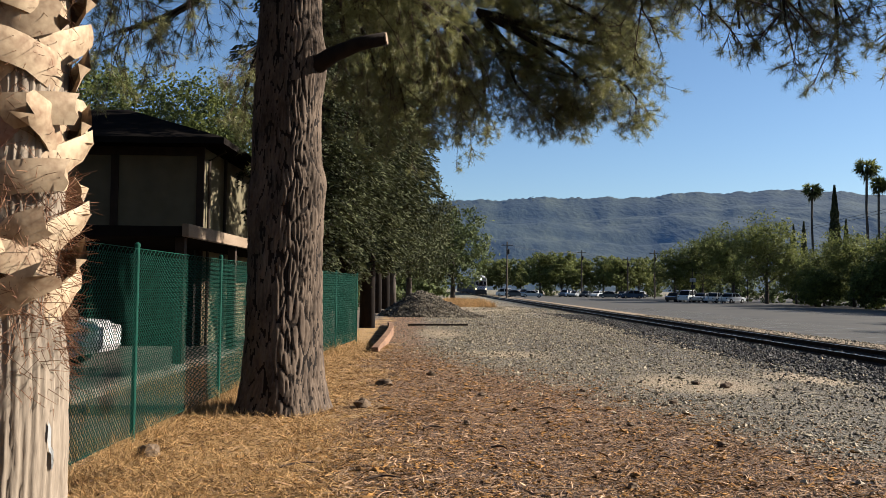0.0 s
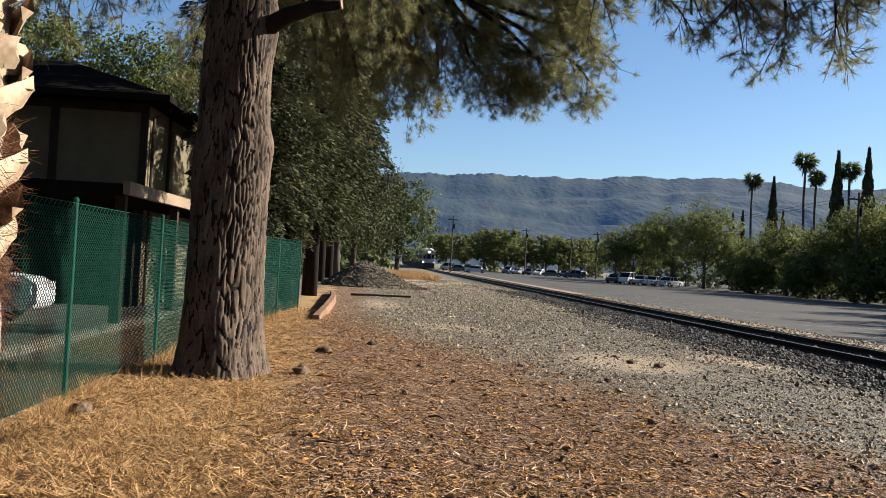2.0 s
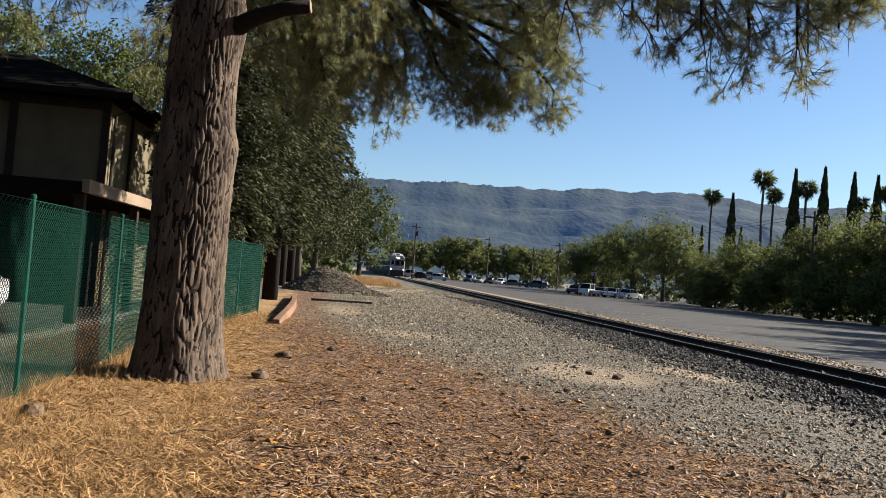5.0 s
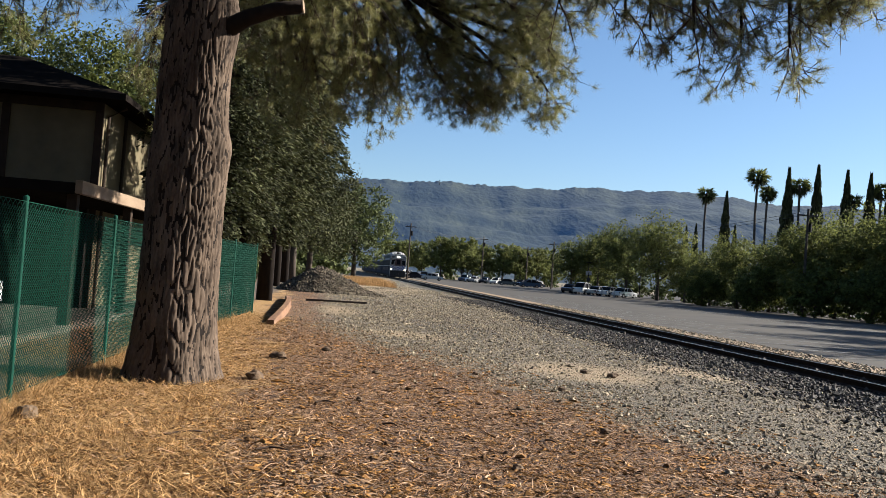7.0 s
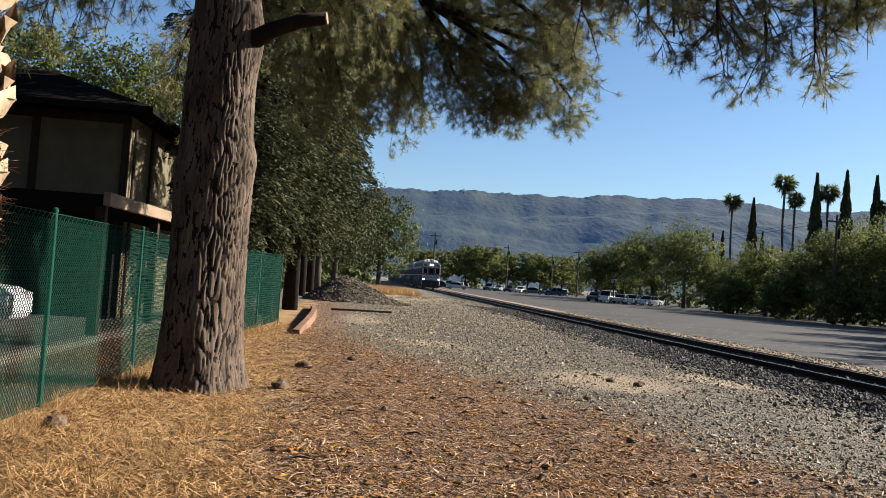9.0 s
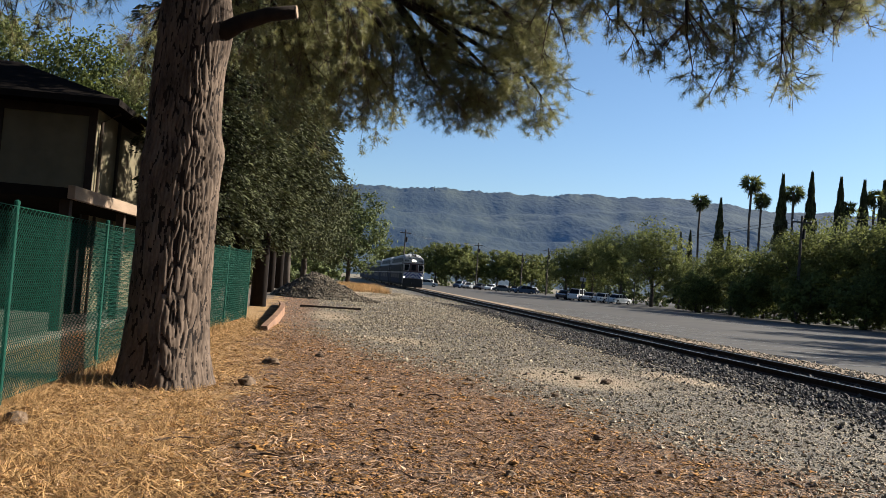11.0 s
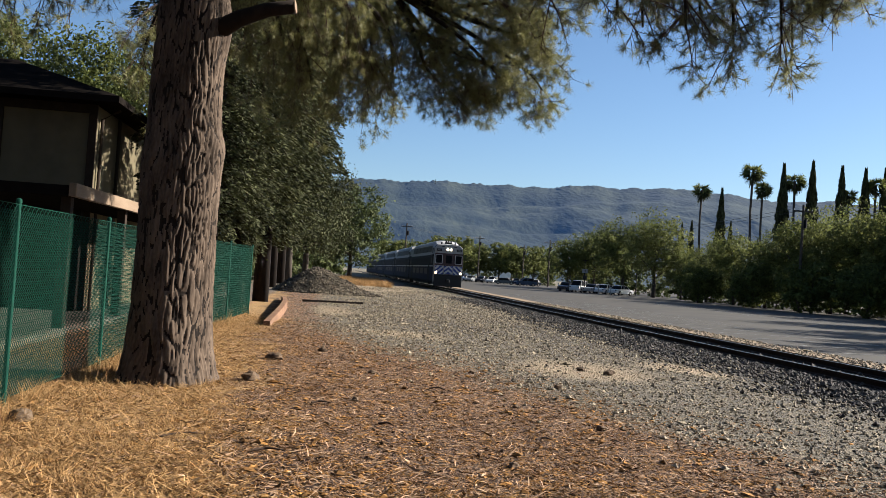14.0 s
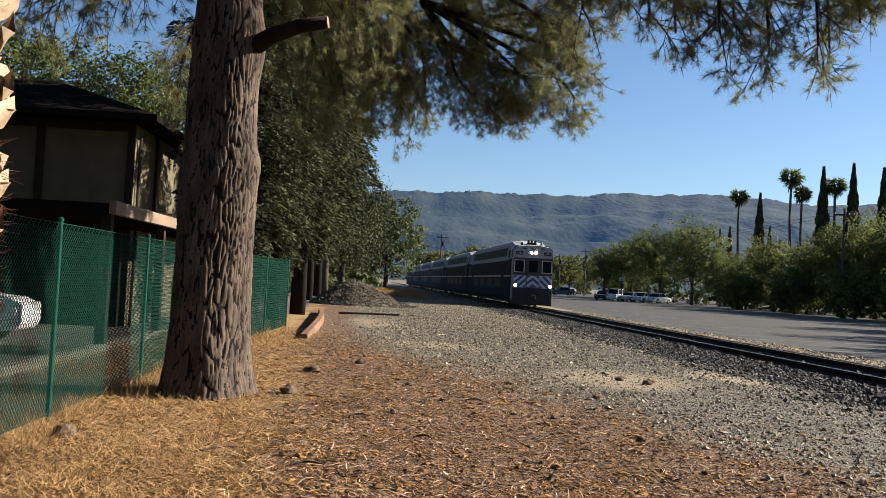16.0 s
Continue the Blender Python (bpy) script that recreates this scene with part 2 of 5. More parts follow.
# ---- ground ----
def ground_material():
    """Straw by the fence, bark mulch, grey gravel towards the track, sandy patches; each with its own grain."""
    m = bpy.data.materials.new("ground cover")
    m.use_nodes = True
    n, l = m.node_tree.nodes, m.node_tree.links
    p = n["Principled BSDF"]
    p.inputs["Roughness"].default_value = 0.95

    def put(sock, v):
        if isinstance(v, (int, float)):
            sock.default_value = v
        else:
            l.new(v, sock)

    def calc(op, a, b=0.0, c=0.0):
        k = n.new("ShaderNodeMath")
        k.operation = op
        for i, v in enumerate((a, b, c)):
            put(k.inputs[i], v)
        return k.outputs[0]

    def soft(v, lo, hi):
        k = n.new("ShaderNodeMapRange")
        k.interpolation_type = "SMOOTHSTEP"
        k.inputs[1].default_value, k.inputs[2].default_value = lo, hi
        l.new(v, k.inputs[0])
        return k.outputs[0]

    def mix(f, a, b):
        k = n.new("ShaderNodeMix")
        k.data_type = "RGBA"
        put(k.inputs["Factor"], f)
        for s, v in (("A", a), ("B", b)):
            if isinstance(v, tuple):
                k.inputs[s].default_value = (*v, 1)
            else:
                l.new(v, k.inputs[s])
        return k.outputs["Result"]

    def grain(scale, detail=4):
        k = n.new("ShaderNodeTexNoise")
        k.inputs["Scale"].default_value, k.inputs["Detail"].default_value = scale, detail
        l.new(geo.outputs["Position"], k.inputs[0])
        return k.outputs[0]

    geo, sep = n.new("ShaderNodeNewGeometry"), n.new("ShaderNodeSeparateXYZ")
    l.new(geo.outputs["Position"], sep.inputs[0])
    x, y = sep.outputs[0], sep.outputs[1]
    g1, g2, g3, g4 = grain(0.7), grain(4.0), grain(28.0), grain(90.0, 2)
    vor = n.new("ShaderNodeTexVoronoi")
    vor.inputs["Scale"].default_value = 38
    l.new(geo.outputs["Position"], vor.inputs[0])
    wob = calc("MULTIPLY_ADD", g1, 2.6, calc("MULTIPLY_ADD", g2, 1.2, -1.9))
    edge = calc("ADD", calc("SUBTRACT", x, calc("MAXIMUM", calc("MULTIPLY_ADD", y, -0.34, 6.8), -0.5)), wob)
    mulch = mix(g3, (0.23, 0.108, 0.034), (0.4, 0.205, 0.065))
    mulch = mix(soft(g4, 0.45, 0.64), (0.035, 0.0175, 0.006), mulch)
    g5 = grain(12.0, 5)
    mulch = mix(soft(g5, 0.52, 0.42), mulch, (0.06, 0.027, 0.0095))
    straw = mix(g3, (0.2, 0.112, 0.036), (0.35, 0.21, 0.072))
    stone = mix(soft(vor.outputs["Distance"], 0.1, 0.6), (0.22, 0.18, 0.115), (0.04, 0.032, 0.021))
    stone = mix(soft(g2, 0.45, 0.7), stone, (0.165, 0.126, 0.076))
    stone = mix(soft(g5, 0.5, 0.38), stone, (0.07, 0.055, 0.032))
    sand = mix(g3, (0.27, 0.2, 0.12), (0.2, 0.148, 0.086))
    soil = mix(g3, (0.0858, 0.0594, 0.0396), (0.132, 0.0924, 0.0594))
    farland = mix(g1, (0.132, 0.099, 0.0594), (0.0792, 0.0726, 0.0396))
    col = mix(soft(edge, -0.7, 0.5), mulch, stone)
    left = calc("ADD", calc("ADD", x, calc("MULTIPLY_ADD", y, 0.05, 0.65)), wob)
    col = mix(soft(left, 0.45, -0.5), col, straw)
    for cx, cy, rx, ry in ((4.5, 15.2, 1.3, 1.5), (0.0, 31.5, 0.9, 3.5), (1.6, 21.5, 1.2, 1.2), (7.0, 16.5, 1.0, 1.3), (3.5, 70, 3.0, 14.0)):
        dx, dy = calc("DIVIDE", calc("SUBTRACT", x, cx), rx), calc("DIVIDE", calc("SUBTRACT", y, cy), ry)
        d = calc("ADD", calc("ADD", calc("MULTIPLY", dx, dx), calc("MULTIPLY", dy, dy)), calc("MULTIPLY", wob, 0.6))
        col = mix(soft(d, 1.6, 0.0), col, sand)
    dark = mix(soft(vor.outputs["Distance"], 0.1, 0.6), (0.075, 0.066, 0.05), (0.018, 0.016, 0.013))
    col = mix(soft(calc("ADD", x, wob), 7.0, 8.6), col, dark)
    for cx, cy, rx, ry in ((1.2, 40.0, 2.2, 9.0), (3.2, 26.0, 1.6, 4.5), (6.5, 24.0, 1.4, 6.0)):
        dx, dy = calc("DIVIDE", calc("SUBTRACT", x, cx), rx), calc("DIVIDE", calc("SUBTRACT", y, cy), ry)
        d = calc("ADD", calc("ADD", calc("MULTIPLY", dx, dx), calc("MULTIPLY", dy, dy)), calc("MULTIPLY", wob, 0.8))
        col = mix(calc("MULTIPLY", soft(d, 1.5, 0.2), 0.55), col, dark)
    col = mix(soft(x, -3.0, -3.5), col, soil)
    for sock, lo, hi in ((y, 130, 190), (x, 90, 140), (x, -25, -45)):
        col = mix(soft(sock, lo, hi), col, farland)
    l.new(col, p.inputs["Base Color"])
    bump = n.new("ShaderNodeBump")
    bump.inputs["Strength"].default_value, bump.inputs["Distance"].default_value = 1.0, 0.045
    l.new(calc("ADD", calc("MULTIPLY", vor.outputs["Distance"], -0.8), calc("ADD", g3, calc("MULTIPLY_ADD", g5, 2.0, g2))), bump.inputs["Height"])
    l.new(bump.outputs[0], p.inputs["Normal"])
    return m


def ground_height(x, y):
    """Nearly flat; it falls a little towards the track."""
    s = np.clip((x - 6.0) / 3.0, 0, 1)
    return -0.14 * s * s * (3 - 2 * s) + 0.02 * np.sin(x * 1.3 + 0.4 * y) * np.sin(y * 0.9 + 1) * (1 - s)


def spread(lo, hi, near, fine, steps):
    """Lines across the ground: fine near the middle, ever wider towards the horizon."""
    mid = np.arange(near[0], near[1], fine)
    k = np.arange(1, steps + 1) / steps
    return np.concatenate([(near[0] - (near[0] - lo) * k ** 3)[::-1], mid, near[1] + (hi - near[1]) * k ** 3])


gx, gy = spread(-4500, 4500, (-8, 14), 0.22, 22), spread(-4500, 4500, (-2, 50), 0.35, 22)
X, Y = np.meshgrid(gx, gy)
co = np.stack([X.ravel(), Y.ravel(), ground_height(X, Y).ravel()], 1)
i = (np.arange(len(gy) - 1)[:, None] * len(gx) + np.arange(len(gx) - 1)[None]).ravel()
ground = sheet("ground", co, np.stack([i, i + 1, i + 1 + len(gx), i + len(gx)], 1), ground_material(), smooth=True)
tagged(ground, "dry ground of straw, bark mulch and grey gravel", "ground", kind="structure")


# unseen plain walls, added behind the camera and beside the driveway to cut skylight
tagged(part("sky_blocker_west", boxed(-17.4, -17, -10, 22, -0.2, 9), M_TRIM), "added unseen dark wall that cuts skylight from the left", "wall", kind="structure")
tagged(part("sky_blocker_south", boxed(-26, 8, -10.4, -10, -0.2, 9), M_TRIM), "added unseen dark wall that cuts skylight from behind", "wall", kind="structure")


# ---- track ----
def track_x(y):
    return 11.63 - 0.0114 * y


TRACK_TURN = math.degrees(math.atan(0.0114))   # the track leans a little to the left of straight ahead
RAIL_TOP = 0.03


def on_track(y, z=RAIL_TOP):
    return pose(track_x(y), y, z, 0, 0, TRACK_TURN)


def rail_outline():
    return [(-0.07, -0.165), (0.07, -0.165), (0.065, -0.15), (0.012, -0.125), (0.012, -0.045), (0.036, -0.035), (0.036, -0.006), (-0.036, -0.006), (-0.036, -0.035), (-0.012, -0.045), (-0.012, -0.125), (-0.065, -0.15)]


track = tagged(new("railway_track"), "single railway track of rusty rails on ballast", "railway track", kind="structure")
track.matrix_basis = on_track(0)
for side in (-0.7525, 0.7525):
    bm = prism(bmesh.new(), rail_outline(), -30, 420)
    rail = part("rail", bm, M_STEEL, track, "rust-brown steel rail with a worn bright head")
    rail.location.x = side
    head = part("rail_head", boxed(-0.03, 0.03, -30, 420, -0.006, 0.0), M_RAILHEAD, rail)
tie_mesh = None
for k in range(170):
    if tie_mesh is None:
        tie = part("tie", boxed(-1.3, 1.3, -0.11, 0.11, -0.33, -0.168, 0.012), M_TIE, track)
        tie_mesh = tie.data
    else:
        tie = new("tie", tie_mesh)
        tie.parent = track
    tie.location = (random.uniform(-0.04, 0.04), 4 + k * 0.55, random.uniform(-0.01, 0.004))

# ---- parking lot ----
lot = tagged(part("parking_lot", boxed(14.2, 120, -40, 260, -0.4, -0.09), M_ASPHALT), "sunlit grey asphalt parking lot with faded lines", "parking lot", kind="structure")
strip = tagged(part("lot_edge", boxed(13.2, 14.35, -40, 260, -0.4, -0.07, 0.02), M_DIRT), "pale crumbling strip of dirt beside the asphalt", "kerb", kind="structure")
for k in range(26):
    y = 14 + k * 2.75
    for x in (15.3, 30.0):
        line = part("parking_line", boxed(x, x + 5.2, y, y + 0.1, -0.1, -0.085), M_PAINT, lot)

# ---- hills ----
def hill_material():
    """Woods seen far off: dark crowns in patches, paler dry slopes between; a weak blue emission stands in for haze."""
    m = material("wooded hillside with haze glow", (0.004, 0.009, 0.007), (0.03, 0.035, 0.018), 0.0055, 0.95, fine=0.06, stretch=(1, 0.35, 1), emit=(0.0058, 0.0125, 0.0275))
    n, l = m.node_tree.nodes, m.node_tree.links
    crowns, fold = n.new("ShaderNodeTexNoise"), n.new("ShaderNodeBump")
    crowns.inputs["Scale"].default_value, crowns.inputs["Detail"].default_value = 0.06, 4
    l.new(n["Mapping"].outputs[0], crowns.inputs[0])
    fold.inputs["Strength"].default_value, fold.inputs["Distance"].default_value = 0.35, 14.0
    l.new(crowns.outputs[0], fold.inputs["Height"])
    l.new(fold.outputs[0], n["Principled BSDF"].inputs["Normal"])
    return m


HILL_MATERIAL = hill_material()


def hills():
    a = np.concatenate([np.linspace(radians(-80), radians(-12), 60), np.linspace(radians(-12), radians(42), 620)[1:], np.linspace(radians(42), radians(80), 40)[1:]])
    r = np.linspace(1500, 3400, 84)
    A, R = np.meshgrid(a, r)
    deg = np.degrees(A)
    crest = np.interp(deg, [-75, -20, 0, 6, 11.6, 16, 22, 27, 40, 75], [5, 5.5, 5.74, 6.04, 6.02, 6.3, 6.4, 5.9, 5.6, 5]) + 0.05 * np.sin(deg * 1.3) + 0.04 * np.sin(deg * 3.1)
    s = (R - 1500) / 1900
    z = np.tan(np.radians(crest)) * 3115 * np.clip(s / 0.85, 0, 1) ** 1.15 * (1 - 0.5 * np.clip((s - 0.85) / 0.15, 0, 1) ** 2)
    east, north = np.sin(A) * R, np.cos(A) * R
    for kk in range(z.shape[0]):
        for jj in range(z.shape[1]):
            q = Vector((east[kk, jj] / 420, north[kk, jj] / 420, 0))
            crest_part = math.exp(-((s[kk, jj] - 0.85) / 0.05) ** 2)
            rough = noise.noise(q) * 44 + noise.noise(q * 2.4) * 19 + noise.noise(q * 6) * 7
            z[kk, jj] += rough * min(1, s[kk, jj] * 3) * (0.12 + 0.88 * np.clip((0.8 - s[kk, jj]) / 0.25, 0, 1))
            z[kk, jj] += (noise.noise(q * 3) * 5 + abs(noise.noise(q * 17)) * 9) * crest_part
    co = np.stack([np.sin(A) * R, np.cos(A) * R, z - 3], -1).reshape(-1, 3)
    w = len(a)
    i = (np.arange(len(r) - 1)[:, None] * w + np.arange(w - 1)[None]).ravel()
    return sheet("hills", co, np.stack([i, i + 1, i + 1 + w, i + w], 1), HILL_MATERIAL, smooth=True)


mast = empty("radio_mast", Matrix.Translation((309.7, 3004, 300)), "thin radio mast on the crest of the ridge", "radio mast")
part("mast_pole", tube(bmesh.new(), [(0, 0, 0), (0, 0, 27)], [1.0, 0.5], 6), M_GREY, mast)
for z in (12, 18, 23):
    part("antenna", boxed(-2.2, 2.2, -0.4, 0.4, z, z + 1.0), M_GREY, mast)
tagged(hills(), "long wooded ridge of hills with a blue haze glow", "hills", kind="structure")


# a second plain wall behind, unseen and added to deepen the shade
tagged(part("sky_blocker_south", boxed(-30, 5, -8.3, -8, -0.2, 9), M_WALL), "added unseen beige wall that cuts skylight from behind", "wall", kind="structure")


# ---- train ----
def car_outline():
    """The middle of a car: sides that lean in above the upper floor."""
    half = [(1.42, 0.45), (1.5, 0.7), (1.5, 3.05), (1.46, 3.3), (1.26, 4.45), (1.05, 4.7), (0.5, 4.82)]
    return half + [(-x, z) for x, z in half[::-1]]


def end_outline():
    """The ends of a car: upright sides under a low flat arch."""
    half = [(1.42, 0.45), (1.5, 0.7), (1.5, 3.05), (1.48, 3.4), (1.44, 4.1), (1.15, 4.36), (0.5, 4.46)]
    return half + [(-x, z) for x, z in half[::-1]]


def car_shell(ys):
    """The body: low ends, the roof rising over the first metres to the full section."""
    bm = bmesh.new()
    rings = [[bm.verts.new((x, y, z)) for x, z in o] for y, o in zip(ys, (end_outline(), end_outline(), car_outline(), car_outline(), end_outline(), end_outline()))]
    n = len(rings[0])
    for a, b in zip(rings, rings[1:]):
        for k in range(n):
            f = bm.faces.new((a[k], a[(k + 1) % n], b[(k + 1) % n], b[k]))
            f.material_index = 1 if k in (3, 4, 5, 6, 7, 8, 9) else 0
    bm.faces.new(rings[0][::-1])
    bm.faces.new(rings[-1])
    bmesh.ops.recalc_face_normals(bm, faces=bm.faces)
    return bm


def side_x(z):
    """How far the body's side stands out at a height."""
    return np.interp(z, [0.45, 0.7, 3.05, 3.3, 4.45, 4.7], [1.42, 1.5, 1.5, 1.46, 1.26, 1.05])


def side_panel(name, y0, y1, z0, z1, mat, parent, label="", out=0.012, sides=(-1, 1)):
    """A thin panel that follows the body's side, on each side."""
    made = []
    for s in sides:
        bm = bmesh.new()
        zs = [z0] + [z for z in (0.7, 3.05, 3.3, 4.45) if z0 < z < z1] + [z1]
        rows = [[bm.verts.new((s * (side_x(z) + o), y, z)) for o in (-0.02, out) for y in (y0, y1)] for z in zs]
        for a, b in zip(rows, rows[1:]):
            bm.faces.new((a[2], a[3], b[3], b[2]))
            for q, r in ((0, 2), (1, 3)):
                bm.faces.new((a[q], b[q], b[r], a[r]))
        for row in (rows[0], rows[-1]):
            bm.faces.new((row[0], row[1], row[3], row[2]))
        bmesh.ops.recalc_face_normals(bm, faces=bm.faces)
        made.append(part(name, bm, mat, parent, label))
    return made


def rail_car(name, label, cab):
    car = empty(name, Matrix(), label, "train", "cars of the train")
    part("body", car_shell((0.4 if cab else 0.1, 0.9, 2.9, 23.1, 25.2, 25.9)), [M_GREY, M_UPPER], car, "grey double-deck body with a white roof")
    side_panel("lower_band", 0.6, 25.8, 0.72, 2.1, M_NAVY, car, "dark blue lower band", 0.008)
    side_panel("stripe", 0.6, 25.8, 2.12, 2.24, M_WHITE, car, "thin white stripe", 0.01)
    part("roof", prism(bmesh.new(), [(1.0, 4.7), (0.55, 4.87), (-0.55, 4.87), (-1.0, 4.7)], 3.0, 23.0), M_PANEL, car, "white roof")
    # long windows on both decks between the doors, smaller ones at the ends
    for y0, y1, z0, z1 in ((3.3, 6.9, 3.62, 4.25), (7.1, 10.8, 3.62, 4.25), (11.0, 14.7, 3.62, 4.25), (14.9, 18.6, 3.62, 4.25), (18.8, 22.6, 3.62, 4.25),
                           (1.3, 2.2, 2.45, 3.0), (5.0, 8.0, 1.35, 1.95), (9.2, 12.2, 1.35, 1.95), (13.5, 16.5, 1.35, 1.95), (17.7, 20.7, 1.35, 1.95), (23.6, 24.6, 2.45, 3.0)):
        side_panel("window", y0, y1, z0, z1, M_GLASS, car, "", 0.02)
    for s in (-1, 1):
        part("end_window", boxed(s * 1.44, s * 1.49, 1.2, 1.75, 3.5, 4.0), M_GLASS, car)
    for y in (3.4, 21.6):
        side_panel("door", y, y + 1.3, 0.75, 2.7, M_GREY, car, "grey sliding door", 0.016)
    for y in (3.6, 22.2):
        bogie = part("bogie", boxed(-1.15, 1.15, y - 1.7, y + 1.7, 0.3, 0.62, 0.05), M_BLACK, car)
        for wy in (y - 1.1, y + 1.1):
            for wx in (-0.75, 0.75):
                bm = bmesh.new()
                tube(bm, [(wx - 0.07, wy, 0.42), (wx + 0.05, wy, 0.42), (wx + 0.07, wy, 0.42)], [0.42, 0.42, 0.36], 20)
                part("wheel", bm, M_STEEL, bogie)
    part("underframe", boxed(-1.2, 1.2, 6.2, 19.5, 0.28, 0.6, 0.04), M_BLACK, car)
    if not cab:
        part("end_door", boxed(-0.45, 0.45, 0.04, 0.12, 1.1, 3.1), M_BLACK, car)
        return car
    # the cab end
    part("cab_front", prism(bmesh.new(), [(x * 0.985, z - 0.03) for x, z in end_outline()], 0.0, 0.42, 0.96), M_UPPER, car, "white cab end")
    part("front_panel", boxed(-1.4, 1.4, -0.03, 0.06, 2.27, 3.5, 0.02), M_MAROON, car, "dark maroon window band")
    part("end_door", boxed(-0.44, 0.44, -0.07, 0.0, 1.4, 3.45, 0.03), M_MAROON, car, "maroon end door")
    part("door_window", boxed(-0.3, 0.3, -0.085, -0.06, 2.5, 3.3, 0.01), M_GLASS, car)
    for x in (-0.98, 0.98):
        bm = bmesh.new()
        for x0, x1, z0, z1 in ((x - 0.36, x - 0.31, 2.46, 3.34), (x + 0.31, x + 0.36, 2.46, 3.34), (x - 0.31, x + 0.31, 2.46, 2.5), (x - 0.31, x + 0.31, 3.3, 3.34)):
            box(bm, x0, x1, -0.06, 0.0, z0, z1)
        part("window_frame", bm, M_PANEL, car, "pale window frame")
        part("windscreen", boxed(x - 0.31, x + 0.31, -0.05, -0.025, 2.5, 3.3, 0.005), M_GLASS, car)
        part("number_board", boxed(x * 1.02 - 0.26, x * 1.02 + 0.26, -0.05, 0.1, 3.7, 3.94, 0.01), M_BLACK, car, "black number board")
        for k in range(4):
            part("number_bar", boxed(x * 1.02 - 0.16 + k * 0.09, x * 1.02 - 0.11 + k * 0.09, -0.06, -0.045, 3.76, 3.88), M_WHITE, car)
        bm = tube(bmesh.new(), [(x * 1.25, -0.14, 1.55), (x * 1.25, 0.05, 1.55)], [0.13, 0.15], 16)
        light = part("ditch_light", bm, M_BLACK, car)
        part("lens", tube(bmesh.new(), [(x * 1.25, -0.16, 1.55), (x * 1.25, -0.13, 1.55)], [0.105, 0.115], 16), M_DITCH, light, "glowing lamp lens")
    # chevrons of blue stripes on white panels
    part("stripe_panel", boxed(-1.36, -0.5, -0.035, 0.04, 1.4, 2.25, 0.01), M_PANEL, car)
    part("stripe_panel", boxed(0.5, 1.36, -0.035, 0.04, 1.4, 2.25, 0.01), M_PANEL, car)
    part("stripe_panel", boxed(-0.42, 0.42, -0.09, -0.05, 1.44, 2.25, 0.01), M_PANEL, car)

    def slanted(x0, x1, z0, rise, w, y, low, high):
        """A slanting stripe from x0 to x1 that is cut off at the panel's lower and upper edge."""
        bm = bmesh.new()
        cols = []
        for k in range(13):
            q = k / 12
            z = z0 + rise * q
            lo, hi = min(max(z, low), high), min(max(z + w, low), high)
            cols.append([bm.verts.new((x0 + (x1 - x0) * q, y + d, v)) for v in (lo, hi) for d in (0, 0.02)] if hi - lo > 0.01 else None)
        for a, b in zip(cols, cols[1:]):
            if a and b:
                bm.faces.new((a[0], b[0], b[2], a[2]))
                bm.faces.new((a[2], b[2], b[3], a[3]))
                bm.faces.new((a[0], a[1], b[1], b[0]))
        bmesh.ops.recalc_face_normals(bm, faces=bm.faces)
        return bm

    for s in (-1, 1):
        for z in (1.14, 1.58, 2.02):
            part("chevron", slanted(s * 0.42, 0.0, z, 0.34, 0.22, -0.1, 1.45, 2.24), M_BLUE, car)
        for z in (0.62, 1.08, 1.54, 2.0):
            part("chevron", slanted(s * 1.35, s * 0.51, z, 0.78, 0.23, -0.045, 1.41, 2.24), M_BLUE, car)
    part("pilot", boxed(-1.4, 1.4, -0.12, 0.42, 0.2, 1.38, 0.06), M_BLACK, car, "black end below the stripes")
    part("coupler", boxed(-0.16, 0.16, -0.55, -0.05, 0.62, 0.92, 0.04), M_BLACK, car)
    part("headlight_housing", boxed(-0.42, 0.42, -0.04, 0.2, 3.72, 4.0, 0.04), M_WHITE, car)
    for x in (-0.16, 0.16):
        part("headlight", tube(bmesh.new(), [(x, -0.075, 3.87), (x, -0.03, 3.87)], [0.1, 0.11], 16), M_HEADLIGHT, car, "glowing headlight")
    for x, w in ((-0.62, 0.3), (-0.1, 0.09), (0.1, 0.09), (0.62, 0.3)):
        part("vent_mark", boxed(x - w / 2, x + w / 2, -0.02, 0.1, 4.12, 4.2), M_BLACK, car)
    horn = part("horn", boxed(-0.35, 0.35, 0.85, 1.0, 4.46, 4.62, 0.02), M_BLACK, car, "black air horns on the roof")
    for x in (-0.28, -0.05, 0.2):
        part("trumpet", tube(bmesh.new(), [(x, 0.6, 4.68), (x, 1.0, 4.66)], [0.09, 0.03], 10), M_BLACK, horn)
    part("antenna", boxed(-0.75, -0.62, 0.9, 1.1, 4.4, 4.62, 0.01), M_BLACK, car)
    part("bell", tube(bmesh.new(), [(0.72, 0.9, 4.4), (0.72, 0.9, 4.7)], [0.13, 0.06], 10), M_WHITE, car)
    return car


TRAIN = [rail_car("train_cab_car", "double-deck cab car with blue chevrons and lit headlights", True)]
first = rail_car("train_coach", "double-deck coach in grey, white and dark blue", False)
TRAIN += [first] + [copy_thing(first, Matrix()) for _ in range(4)]
TRAIN_ROWS = ((0, 211.0), (3.5, 186.0), (7, 158.0), (10.5, 124.5), (12.5, 102.8), (14.5, 79.1), (16, 60.0))


def motions():
    for k, car in enumerate(TRAIN):
        walk(car, [(t, on_track(y + 26.3 * k)) for t, y in TRAIN_ROWS])


